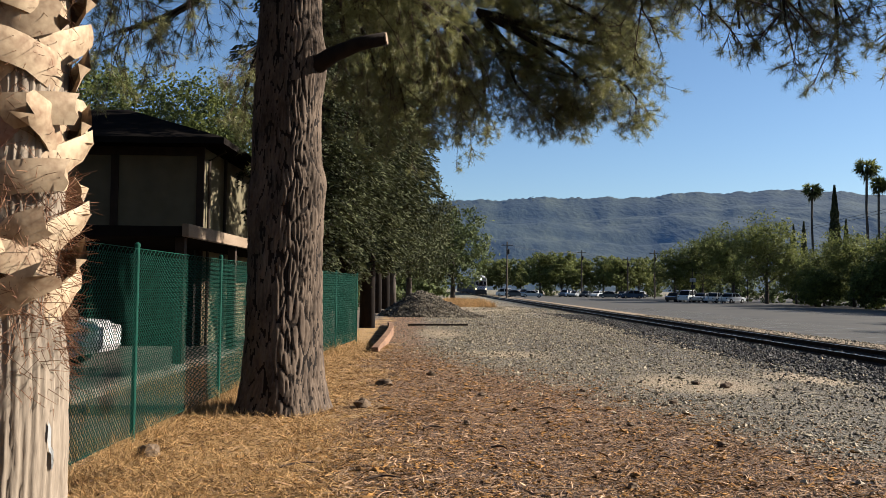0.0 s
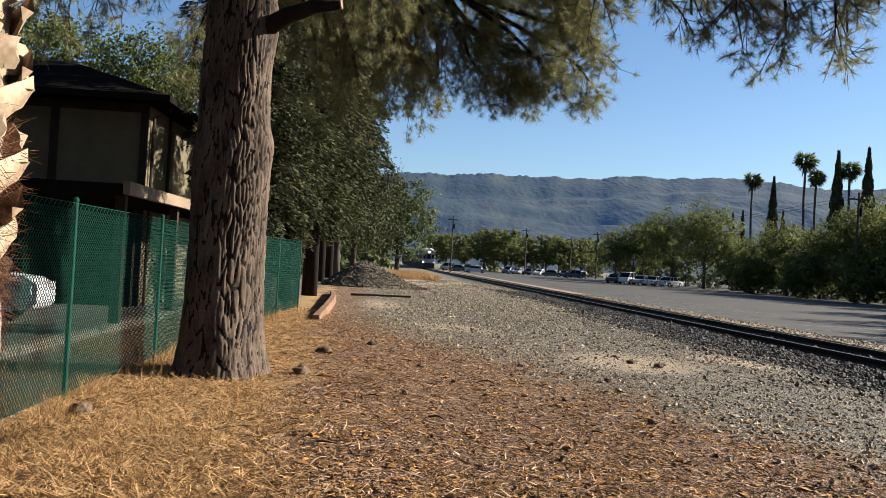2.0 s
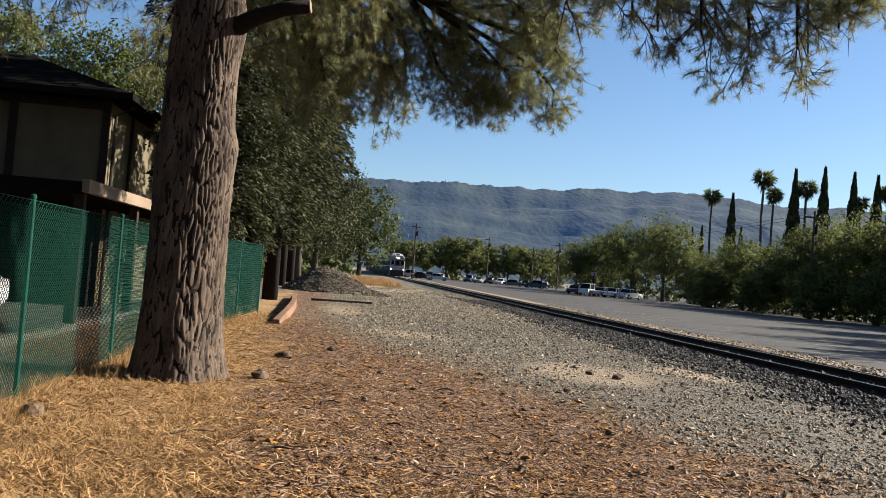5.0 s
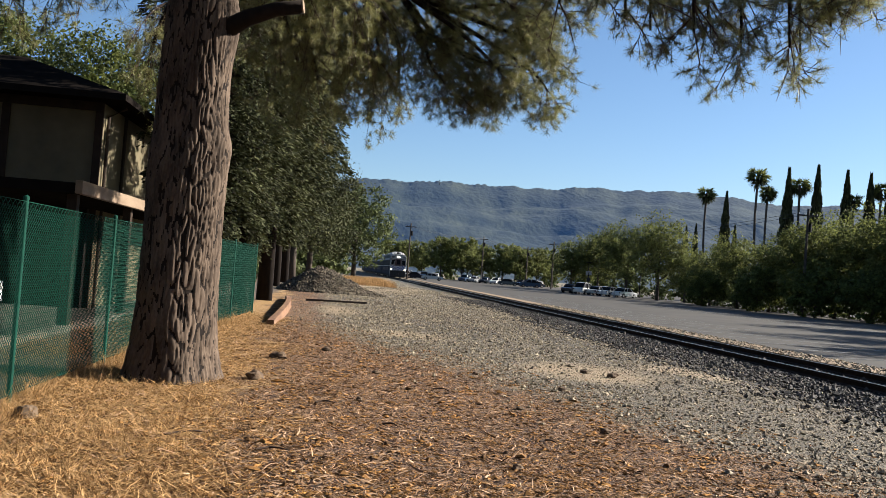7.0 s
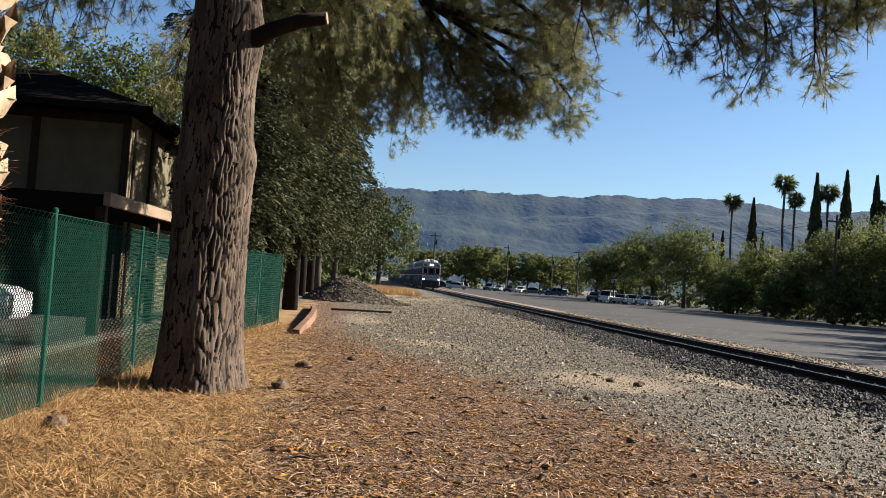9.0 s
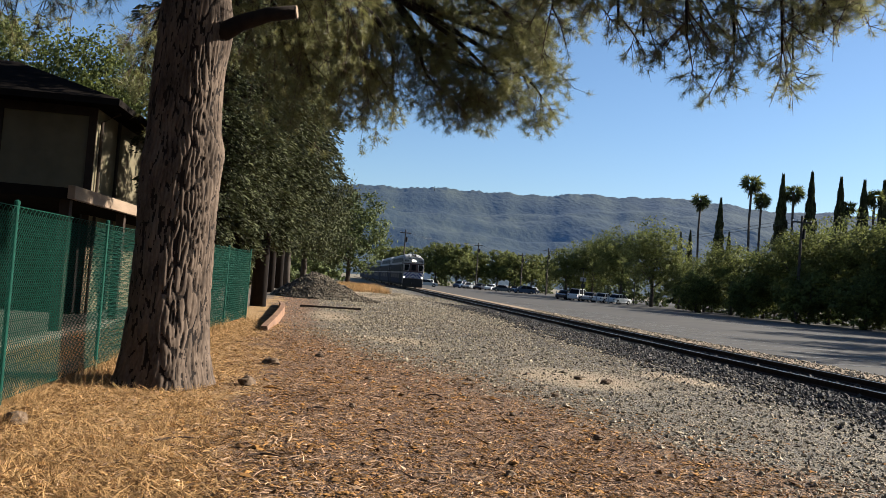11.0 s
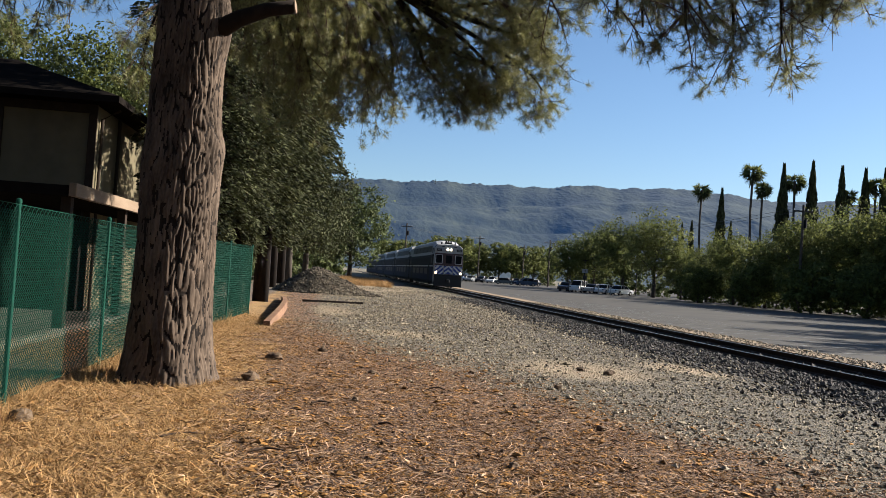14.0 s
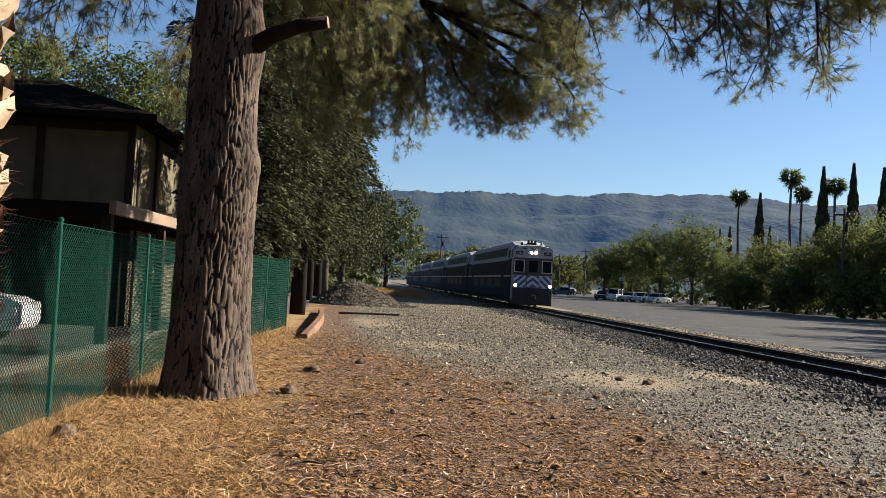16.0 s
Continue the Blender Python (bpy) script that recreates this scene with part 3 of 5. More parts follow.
# ---- fence ----
def fence_x(y):
    return -3.15 + 0.6 * max(0.0, (y - 12.0) / 13.6) ** 1.5


POSTS = [2.2 + 3.35 * k for k in range(8)]
FENCE_TOP = 2.02


def chain_link(y0, y1, z0, z1, pitch=0.058, r=0.0042):
    """Diamonds of slightly wavy wire between two posts, each wire a three-sided bar."""
    ny, nz = int((y1 - y0) / pitch), int((z1 - z0) / pitch)
    a, b = [], []
    for k in range(ny):
        j = np.arange(nz)
        y, z = y0 + k * pitch, z0 + j * pitch
        one = np.stack([np.full(nz, y), z], 1)
        if k % 2 == 0:
            a += [one, one]
            b += [one + [pitch, pitch], one + [pitch, -pitch]]
    a, b = np.concatenate(a), np.concatenate(b)
    a2, b2 = b + 0.0, a + [2 * pitch, 0]
    p = np.concatenate([a, a2])
    q = np.concatenate([b, b2])
    keep = (q[:, 1] <= z1 + 0.02) & (p[:, 1] <= z1 + 0.02) & (q[:, 1] >= z0 - 0.05) & (p[:, 1] >= z0 - 0.05) & (q[:, 0] <= y1)
    p, q = p[keep], q[keep]
    fx = np.array([[fence_x(v) for v in w[:, 0]] for w in (p, q)])
    sag = [0.012 * np.sin(w[:, 0] * 2.1) * np.sin(w[:, 1] * 2.6 + w[:, 0]) for w in (p, q)]
    P = np.stack([fx[0] + sag[0] - 0.003, p[:, 0], p[:, 1]], 1)
    Q = np.stack([fx[1] + sag[1] + 0.003, q[:, 0], q[:, 1]], 1)
    return bars(P, Q, r)


def bars(P, Q, r, r2=None):
    """Many thin three-sided bars from P to Q."""
    d = Q - P
    d /= np.linalg.norm(d, axis=1)[:, None] + 1e-9
    u = np.cross(d, [0.31, 0.57, 0.76])
    u /= np.linalg.norm(u, axis=1)[:, None] + 1e-9
    w = np.cross(d, u)
    n = len(P)
    r = np.broadcast_to(np.asarray(r, float), (n,))[:, None]
    r2 = r if r2 is None else np.broadcast_to(np.asarray(r2, float), (n,))[:, None]
    co = np.zeros((n, 6, 3))
    for k in range(3):
        o = u * math.cos(2.094 * k) + w * math.sin(2.094 * k)
        co[:, k], co[:, k + 3] = P + o * r, Q + o * r2
    i = np.arange(n)[:, None] * 6
    f = np.concatenate([i + np.array(q)[None] for q in ((0, 1, 4, 3), (1, 2, 5, 4), (2, 0, 3, 5))])
    return co.reshape(-1, 3), f


fence = empty("chain_link_fence", Matrix(), "green vinyl-coated chain-link fence on steel posts", "fence")
for y in POSTS:
    z = FENCE_TOP - 0.03
    bm = tube(bmesh.new(), [(fence_x(y), y, -0.2), (fence_x(y), y, z)], [0.025, 0.025], 12)
    post = part("post", bm, M_GREEN, fence)
    part("cap", tube(bmesh.new(), [(fence_x(y), y, z), (fence_x(y), y, z + 0.03), (fence_x(y), y, z + 0.045)], [0.031, 0.029, 0.01], 12), M_GREEN, post)
for y0, y1 in zip(POSTS, POSTS[1:]):
    co, f = chain_link(y0 + 0.02, y1 - 0.02, 0.06, FENCE_TOP)
    sheet("chain_link_mesh", co, f, M_GREEN, fence)
    for z in (0.08, FENCE_TOP - 0.05):
        part("tension_wire", tube(bmesh.new(), [(fence_x(y0 + (y1 - y0) * s) + 0.012, y0 + (y1 - y0) * s, z) for s in (0, 0.25, 0.5, 0.75, 1)], [0.004] * 5, 5), M_GREEN, fence)


# ---- pine ----
PINE = Vector((-2.1, 11.35, 0))


def pine_trunk():
    """A furrowed trunk: bark plates raised between deep vertical cracks."""
    na, nz = 240, 340
    rng = np.random.default_rng(5)
    ang = np.linspace(0, 2 * math.pi, na, endpoint=False)
    zz = np.concatenate([np.linspace(-0.1, 5.6, nz - 30), np.linspace(5.8, 13, 30)])
    A, Z = np.meshgrid(ang, zz)
    base = np.interp(Z, [-0.1, 0.1, 0.4, 0.9, 2, 2.45, 2.75, 3.1, 4.2, 6, 9, 13], [0.66, 0.6, 0.54, 0.5, 0.475, 0.49, 0.49, 0.455, 0.43, 0.38, 0.27, 0.1])
    base += 0.05 * np.exp(-np.clip(Z, 0, 9) / 0.35) * np.sin(A * 5 + 1) + 0.018 * np.sin(A * 3 + Z)
    cells = np.stack([rng.uniform(0, 2 * math.pi, 1150), rng.uniform(-0.3, 5.9, 1150)], 1)
    relief = np.zeros_like(base)
    crack = np.zeros_like(base)
    for k in range(len(zz)):
        a = ang + 0.04 * np.sin(zz[k] * 4 + 3 * np.sin(zz[k] * 2) + 2 * np.sin(ang * 3)) + 0.012 * np.sin(ang * 9 + zz[k] * 11)
        near = cells[np.abs(cells[:, 1] - zz[k]) < 0.9]
        if len(near) < 3:
            continue
        da = (a[:, None] - near[None, :, 0] + math.pi) % (2 * math.pi) - math.pi
        d = np.sort(np.hypot(da * 0.48, (zz[k] - near[None, :, 1]) * 0.115), axis=1)
        gap = d[:, 1] - d[:, 0]
        crack[k] = gap
        relief[k] = np.clip(gap / 0.02, 0, 1) ** 0.5
    rough = rng.normal(0, 0.0012, base.shape)
    R = base - 0.026 + 0.032 * relief + rough
    turn = (A + math.pi) % (2 * math.pi) - math.pi
    R += 0.055 * np.exp(-((Z - 2.98) / 0.2) ** 2 - (turn / 0.7) ** 2)   # the burr
    R += 0.1 * np.exp(-((Z - 4.55) / 0.4) ** 2 - ((turn + 0.2) / 0.6) ** 2)   # the collar under the sawn branch
    lean = 0.02 * Z
    co = np.stack([PINE.x + lean * 0.4 + R * np.cos(A), PINE.y + R * np.sin(A), Z], -1).reshape(-1, 3)
    k = np.arange(na)
    f = np.concatenate([np.stack([j * na + k, j * na + (k + 1) % na, (j + 1) * na + (k + 1) % na, (j + 1) * na + k], 1) for j in range(len(zz) - 1)])
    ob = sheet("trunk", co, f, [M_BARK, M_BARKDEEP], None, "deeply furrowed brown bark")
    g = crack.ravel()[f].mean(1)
    # crack bottoms: dark furrow bark, with the cracks' shade put into the colour
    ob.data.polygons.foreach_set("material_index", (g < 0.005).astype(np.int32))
    return ob


NEEDLES = dict(P=[], Q=[], twP=[], twQ=[], twR=[])


def bezier(points, s):
    """A smooth way through a few points."""
    p = np.asarray(points, float)
    t = s * (len(p) - 1)
    i = min(int(t), len(p) - 2)
    u = t - i
    p0, p1, p2, p3 = p[max(i - 1, 0)], p[i], p[i + 1], p[min(i + 2, len(p) - 1)]
    return 0.5 * ((2 * p1) + (p2 - p0) * u + (2 * p0 - 5 * p1 + 4 * p2 - p3) * u * u + (3 * p1 - p0 - 3 * p2 + p3) * u ** 3)


rng = np.random.default_rng(11)


def unit(v):
    return v / (np.linalg.norm(v) + 1e-9)


SIZE = [1.0]   # how large the tufts of the next bough are
DENSE = [58]   # needles in each of its tufts


def tuft(at, way, length):
    """The end of a twig with needles standing off it all round, like a brush."""
    needles = DENSE[0]
    tip = at + way * length
    NEEDLES["twP"].append(at)
    NEEDLES["twQ"].append(tip)
    NEEDLES["twR"].append(0.004)
    s = rng.uniform(0.35, 1.0, needles)
    base = at[None] + way[None] * (length * s)[:, None]
    side = rng.normal(0, 1, (needles, 3))
    side /= np.linalg.norm(side, axis=1)[:, None]
    d = way[None] * rng.uniform(0.1, 0.9, (needles, 1)) + side * 0.95
    d /= np.linalg.norm(d, axis=1)[:, None]
    NEEDLES["P"].append(base)
    NEEDLES["Q"].append(base + d * SIZE[0] * rng.uniform(0.08, 0.17, (needles, 1)))


def spray(at, way, length, twigs, droop, bare=0.0):
    """A side branch with short twigs that end in needle tufts."""
    mid = at + way * length * 0.55 + np.array([0, 0, -droop * 0.2])
    end = at + way * length + np.array([0, 0, -droop * 0.7])
    pts = [bezier([at, mid, end], s) for s in np.linspace(0, 1, 6)]
    for k in range(5):
        NEEDLES["twP"].append(pts[k])
        NEEDLES["twQ"].append(pts[k + 1])
        NEEDLES["twR"].append(0.012 * (1 - 0.14 * k))
    for k in range(twigs):
        s = 1.0 - 0.75 * rng.random() ** 1.5
        p = bezier([at, mid, end], s)
        w = unit(unit(end - mid) * 0.8 + rng.normal(0, 0.6, 3) + np.array([0, 0, 0.12]))
        reach = SIZE[0] * rng.uniform(0.05, 0.22)
        if rng.random() < bare:
            w = unit(w + np.array([0, 0, -0.8]))
            reach = rng.uniform(0.15, 0.4)
        else:
            tuft(p + w * reach * 0.8, w, SIZE[0] * rng.uniform(0.08, 0.16))
        NEEDLES["twP"].append(p)
        NEEDLES["twQ"].append(p + w * reach)
        NEEDLES["twR"].append(0.0045)


def limb(points, r0, sprays, length, droop, twigs=16, start=0.3, bare=0.1, out=(0, 0, 0)):
    pts = [bezier(points, s) for s in np.linspace(0, 1, 14)]
    rad = [r0 * (1 - 0.8 * k / 13) + 0.006 for k in range(14)]
    ob = part("limb", tube(bmesh.new(), [tuple(p) for p in pts], rad, 9), M_BARKDEEP, pine, smooth=True)
    for _ in range(sprays):
        s = rng.uniform(start, 1.0)
        p = bezier(points, s)
        d = unit(bezier(points, min(1, s + 0.05)) - bezier(points, max(0, s - 0.05)))
        w = unit(d * 0.7 + rng.normal(0, 0.6, 3) + np.array(out))
        spray(p, w, length * rng.uniform(0.5, 1.15), twigs, droop * rng.uniform(0.3, 1.2), bare)
    return ob


pine = empty("pine_tree", Matrix(), "tall pine with furrowed bark and drooping needle boughs", "tree")
pine_trunk().parent = pine
# the cut stub and the long bough over the open ground
stub = part("cut_branch", tube(bmesh.new(), [(-1.8, 11.2, 4.42), (-1.45, 11.05, 4.6), (-1.1, 10.95, 4.72), (-0.76, 10.85, 4.76)], [0.13, 0.105, 0.09, 0.085], 12), M_BARKDEEP, pine, "sawn-off branch", smooth=True)
part("cut_face", tube(bmesh.new(), [(-0.765, 10.85, 4.76), (-0.75, 10.848, 4.762)], [0.083, 0.08], 12), M_BEAM, stub, "pale sawn end")
SIZE[0] = 1.15
limb([(-2.0, 11.5, 6.6), (-1.23, 15.5, 7.75), (0.37, 16.73, 6.71), (1.48, 16.97, 6.16), (2.83, 16.97, 5.73)], 0.16, 60, 0.95, 0.4, 20, 0.4)
limb([(-2.0, 11.5, 7.3), (-0.25, 15.99, 8.86), (1.97, 16.73, 8.25), (3.69, 16.97, 7.14)], 0.1, 44, 0.95, 0.35, 19, 0.45)
limb([(-2.0, 11.5, 7.0), (-0.98, 15.99, 8.62), (1.23, 16.48, 7.75), (3.2, 16.48, 6.65)], 0.12, 54, 1.0, 0.4, 20, 0.35)
limb([(-2.0, 11.5, 7.0), (-1.11, 16.73, 8.49), (1.11, 18.2, 7.63), (3.2, 18.45, 6.89)], 0.12, 40, 1.0, 0.4, 20, 0.3)
limb([(-2.0, 11.5, 6.2), (-1.6, 16.73, 7.39), (-0.49, 18.2, 6.77), (0.49, 18.7, 5.91)], 0.1, 34, 0.9, 0.8, 18, 0.25, 0.35)
limb([(-2.0, 11.5, 6.4), (-1.48, 16.24, 7.51), (-0.37, 16.97, 6.65), (0.12, 17.1, 5.79)], 0.08, 32, 0.75, 0.9, 16, 0.35, 0.35)
limb([(-2.0, 11.5, 7.2), (-1.48, 15.99, 8.25), (0.25, 17.47, 7.88), (1.97, 17.71, 7.51)], 0.1, 36, 1.0, 0.4, 20, 0.3)
limb([(-2.0, 11.5, 6.0), (-2.09, 16.73, 7.51), (-1.48, 18.94, 7.26), (-0.86, 20.42, 6.89)], 0.1, 30, 1.0, 0.7, 18, 0.3, 0.25)
SIZE[0] = 1.0
# the lobes at the bough's outer and lower edge
SIZE[0] = 1.15
for x, y, z in ((4.05, 17.0, 6.0), (3.9, 16.8, 5.35), (3.3, 17.2, 6.75), (3.0, 16.6, 5.45), (2.6, 17.4, 5.3), (1.9, 16.8, 5.25)):
    limb([(0.6, 16.6, 7.0), (x * 0.6, y, 0.5 * z + 3.6), (x - 0.5, y, z + 0.35), (x - 0.15, y, z)], 0.05, 14, 0.6, 0.2, 13, 0.5, 0.1)
SIZE[0] = 1.0
# boughs to the other side, over the fence
limb([(-2.1, 11.3, 6.6), (-2.8, 10.4, 6.0), (-3.2, 9.6, 5.3), (-3.5, 9.2, 4.9)], 0.08, 24, 0.7, 0.6, 13, 0.45, 0.4)
limb([(-2.1, 11.3, 6.2), (-2.9, 11.2, 5.6), (-3.6, 11.3, 5.2), (-4.3, 11.2, 4.9)], 0.08, 20, 0.7, 0.5, 13, 0.35, 0.4)
limb([(-2.1, 11.3, 5.8), (-2.6, 12.4, 5.3), (-3.0, 13.2, 4.9), (-3.3, 14, 4.6)], 0.07, 18, 0.7, 0.6, 13, 0.35, 0.35)
# the high bough that arches out and hangs far over the gravel
SIZE[0] = 0.72
limb([(-2.1, 11.3, 8.2), (0.2, 9.8, 8.6), (2.2, 8.8, 7.8), (4.0, 8.4, 6.9)], 0.1, 6, 0.5, 0.15, 12, 0.6)
for k, (x, z) in enumerate([(1.65, 4.15), (1.95, 4.0), (2.3, 3.9), (2.6, 3.92), (2.9, 3.8), (3.2, 3.72), (3.5, 3.98), (3.85, 3.62), (4.2, 3.66), (4.55, 3.76), (4.75, 4.0), (4.96, 4.25), (5.25, 4.6)]):
    for back in (0.0, 1.3):
        y, rise = 8.3 + back + 0.25 * math.sin(k * 2.2), 0.4 + back * 0.75
        out = x * (1 + back / 8.3)
        limb([(out * 0.8, y + 0.6, 7.9), (out - 0.3, y + 0.2, 6.7), (out - 0.1, y, z + rise + 1.0), (out, y, z + rise)], 0.025, 18 if back == 0 else 11, 0.45, 0.12, 11, 0.45, 0.04, (0.1, 0, 0))
SIZE[0] = 1.0
# shaded boughs behind the trunk
for k in range(8):
    x, z = -2.4 + 0.42 * k, 6.9 - 0.25 * (k % 4)
    limb([(-2.0, 11.5, 7.4), (-1.9 + 0.1 * k, 13.6, z + 0.6), (x, 16.2, z), (x + 0.3, 18.6, z - 0.7)], 0.09, 24, 1.1, 0.8, 17, 0.35, 0.2)
# the upper crown, above the view; made dense to cut skylight on the trunk
DENSE[0] = 20
SIZE[0] = 1.7
for k in range(24):
    a, z = k * 2.4, 6.9 + 0.27 * k
    ln = 4.4 - 0.13 * k
    limb([(PINE.x, PINE.y, z), (PINE.x + math.cos(a) * ln * 0.6, PINE.y + math.sin(a) * ln * 0.6, z + 0.5), (PINE.x + math.cos(a) * ln, PINE.y + math.sin(a) * ln, z + 0.3)], 0.07, 20, 1.0, 0.2, 11, 0.25)
# unseen wide canopy of limbs overhead, added to block skylight from trunk and house
SIZE[0] = 2.4
for k in range(44):
    a, z = math.pi * (0.7 + 1.45 * ((k * 0.618) % 1.0)), 7.6 + 0.11 * k
    ln = 4.0 + 4.0 * ((k * 0.382) % 1.0)
    c, q = math.cos(a), math.sin(a)
    limb([(PINE.x, PINE.y, z), (PINE.x + c * ln * 0.5, PINE.y + q * ln * 0.5, z + 0.7), (PINE.x + c * ln, PINE.y + q * ln, z + 0.5)], 0.09, 18, 1.5, 0.2, 9, 0.2)
co, f = bars(np.array(NEEDLES["twP"]), np.array(NEEDLES["twQ"]), np.array(NEEDLES["twR"]), np.array(NEEDLES["twR"]) * 0.6)
sheet("twig_wood", co, f, M_TWIG, pine)
P, Q = np.concatenate(NEEDLES["P"]), np.concatenate(NEEDLES["Q"])


def blades(P, Q, w):
    """Thin pointed blades, one triangle each."""
    d = Q - P
    u = np.cross(d, rng.normal(0, 1, P.shape))
    u *= (w / (np.linalg.norm(u, axis=1) + 1e-9))[:, None]
    co = np.stack([P - u, P + u, Q], 1).reshape(-1, 3)
    return co, np.arange(len(P) * 3).reshape(-1, 3)


co, f = blades(P, Q, 0.016 * np.linalg.norm(Q - P, axis=1) * rng.uniform(0.8, 1.3, len(P)))
sheet("needles", co, f, M_NEEDLE, pine, "olive-green needle tufts")["kind"] = "stuff"


# ---- palm ----
PALM = Vector((-1.62, 3.2, 0))


def boot_mesh(name, seed, mat, tilt):
    """A cut leaf base: a broad strap lying aslant round the trunk, its ragged sawn end standing a little off."""
    r = random.Random(seed)
    bm = bmesh.new()
    rows = []
    ct, st = math.cos(radians(tilt)), math.sin(radians(tilt))
    length, lift = r.uniform(0.23, 0.3), r.uniform(0.05, 0.1)
    bend = r.uniform(-0.03, 0.03)

    def wrapped(x, out, up):
        a = (x * ct + up * st) / 0.2
        return bm.verts.new(((0.19 + out) * math.cos(a), (0.19 + out) * math.sin(a), up * ct - x * st))

    for i in range(7):
        s = i / 6
        w = 0.075 - 0.022 * s ** 0.7 + r.uniform(-0.004, 0.004)
        th = 0.012 + 0.006 * s
        row = []
        for j in range(5):
            t = -1 + j / 2
            ragged = r.uniform(-0.03, 0.03) if i == 6 else 0.0
            row.append(wrapped(t * w + bend * s * s, 0.012 + lift * s ** 2 - 0.012 * t * t + r.uniform(-0.003, 0.003), length * s + ragged))
        for j in range(4, -1, -1):
            t = -1 + j / 2
            row.append(wrapped(t * w * 0.96 + bend * s * s, 0.012 + lift * s ** 2 - 0.012 * t * t - th, length * s - 0.004))
        rows.append(row)
    crisp = []
    for a, b in zip(rows, rows[1:]):
        for k in range(10):
            f = bm.faces.new((a[k], a[(k + 1) % 10], b[(k + 1) % 10], b[k]))
            f.smooth = True
            if k in (4, 9):
                crisp.append(f)
    crisp += [bm.faces.new(rows[-1]), bm.faces.new(rows[0][::-1])]
    for f in crisp:
        for e in f.edges:
            e.smooth = False
    bmesh.ops.recalc_face_normals(bm, faces=bm.faces)
    me = bpy.data.meshes.new(name)
    bm.to_mesh(me)
    bm.free()
    me.materials.append(mat)
    return me


palm = empty("palm_tree", Matrix.Translation(PALM), "fan palm trunk with cut pale leaf bases and shaggy fibre", "tree")
na, nz = 200, 150
A, Z = np.meshgrid(np.linspace(0, 2 * math.pi, na, endpoint=False), np.linspace(-0.1, 7.5, nz))
R = np.interp(Z, [-0.1, 0.3, 1.3, 1.5, 7.5], [0.27, 0.234, 0.222, 0.19, 0.17]) + 0.005 * np.abs(np.sin(A * 29 + 0.7 * np.sin(Z * 9))) + 0.004 * np.sin(A * 41 + 0.6 * np.sin(Z * 17)) + np.random.default_rng(3).normal(0, 0.0018, A.shape)
k = np.arange(na)
sheet("trunk", np.stack([R * np.cos(A), R * np.sin(A), Z], -1).reshape(-1, 3), np.concatenate([np.stack([j * na + k, j * na + (k + 1) % na, (j + 1) * na + (k + 1) % na, (j + 1) * na + k], 1) for j in range(nz - 1)]), M_PALMTRUNK, palm, "grey fibrous lower trunk")
boots = {side: [boot_mesh("boot", k + side, M_BOOT, side * (48 + 7 * k)) for k in range(5)] for side in (-1, 1)}
red_boots = {side: boot_mesh("boot", 9, M_BOOTRED, side * 50) for side in (-1, 1)}
random.seed(4)
for row in range(20):
    for c in range(6):
        if row < 6 and random.random() < 0.25:
            continue
        hand = 1 if row % 2 else -1
        a = (c + 0.5 * (row % 2)) * 2 * math.pi / 6 + random.uniform(-0.15, 0.15)
        z = 1.36 + row * 0.122 + random.uniform(-0.03, 0.03)
        red = (5 <= row <= 6 and random.random() < 0.5) or random.random() < 0.02
        ob = new("boot", red_boots[hand] if red else boots[hand][random.randrange(5)])
        ob.parent = palm
        ob.matrix_basis = Matrix.Translation((0, 0, z)) @ Matrix.Rotation(a, 4, "Z") @ pose(0, 0, 0, 0, random.uniform(-2, 2), 0)
bm = bmesh.new()
edge = [(-0.3, 0.93), (-0.26, 0.95), (-0.27, 1.0), (-0.33, 1.02), (-0.33, 1.08), (-0.39, 1.11), (-0.4, 1.04), (-0.36, 1.0), (-0.32, 0.99)]
bm.faces.new([bm.verts.new((0.237 * math.cos(a), 0.237 * math.sin(a), z)) for a, z in edge])
bmesh.ops.solidify(bm, geom=bm.faces[:], thickness=0.003)
part("scar", bm, M_WHITE, palm, "pale patch of bare wood")
m = 5000
r2 = np.random.default_rng(8)
a, z = r2.uniform(0, 2 * math.pi, m), np.concatenate([r2.uniform(1.22, 2.0, m // 2), r2.uniform(1.4, 3.9, m - m // 2)])
P = np.stack([np.cos(a) * 0.2, np.sin(a) * 0.2, z], 1)
d = np.stack([np.cos(a), np.sin(a), np.zeros(m)], 1) * r2.uniform(0.1, 0.7, (m, 1)) + r2.normal(0, 0.55, (m, 3)) + [0, 0, -0.35]
d /= np.linalg.norm(d, axis=1)[:, None]
co, f = bars(P, P + d * r2.uniform(0.04, 0.13, (m, 1)) * np.where(z < 2.0, 1.15, 0.7)[:, None], np.where(z < 2.0, 0.0017, 0.0013), 0.0007)
sheet("fibre", co, f, M_FIBRE, palm, "shaggy red-brown fibre")["kind"] = "stuff"


# ---- house, carport and drive ----
drive = tagged(part("driveway", boxed(-16, -5.1, 5, 40, -0.2, 0.035, 0.02), M_DRIVE), "grey concrete driveway behind the fence", "driveway", kind="structure")
kerb = tagged(part("kerb", boxed(-5.1, -4.85, 5, 40, -0.2, 0.12, 0.02), M_CONCRETE), "pale concrete kerb along the driveway", "kerb", kind="structure")

house = empty("house", Matrix(), "shaded two-storey house with beige panels and dark timber", "house")
HX, HY = -6.3, 22.5
wall = part("wall", boxed(-19, HX, HY, HY + 14, -0.1, 5.25), M_WALL, house, "beige stucco wall")
for x in (-6.36, -8.6, -10.9, -13.2, -15.5, -17.8):
    part("timber", boxed(x - 0.1, x + 0.1, HY - 0.05, HY - 0.002, 0, 5.25, 0.01), M_TRIM, house)
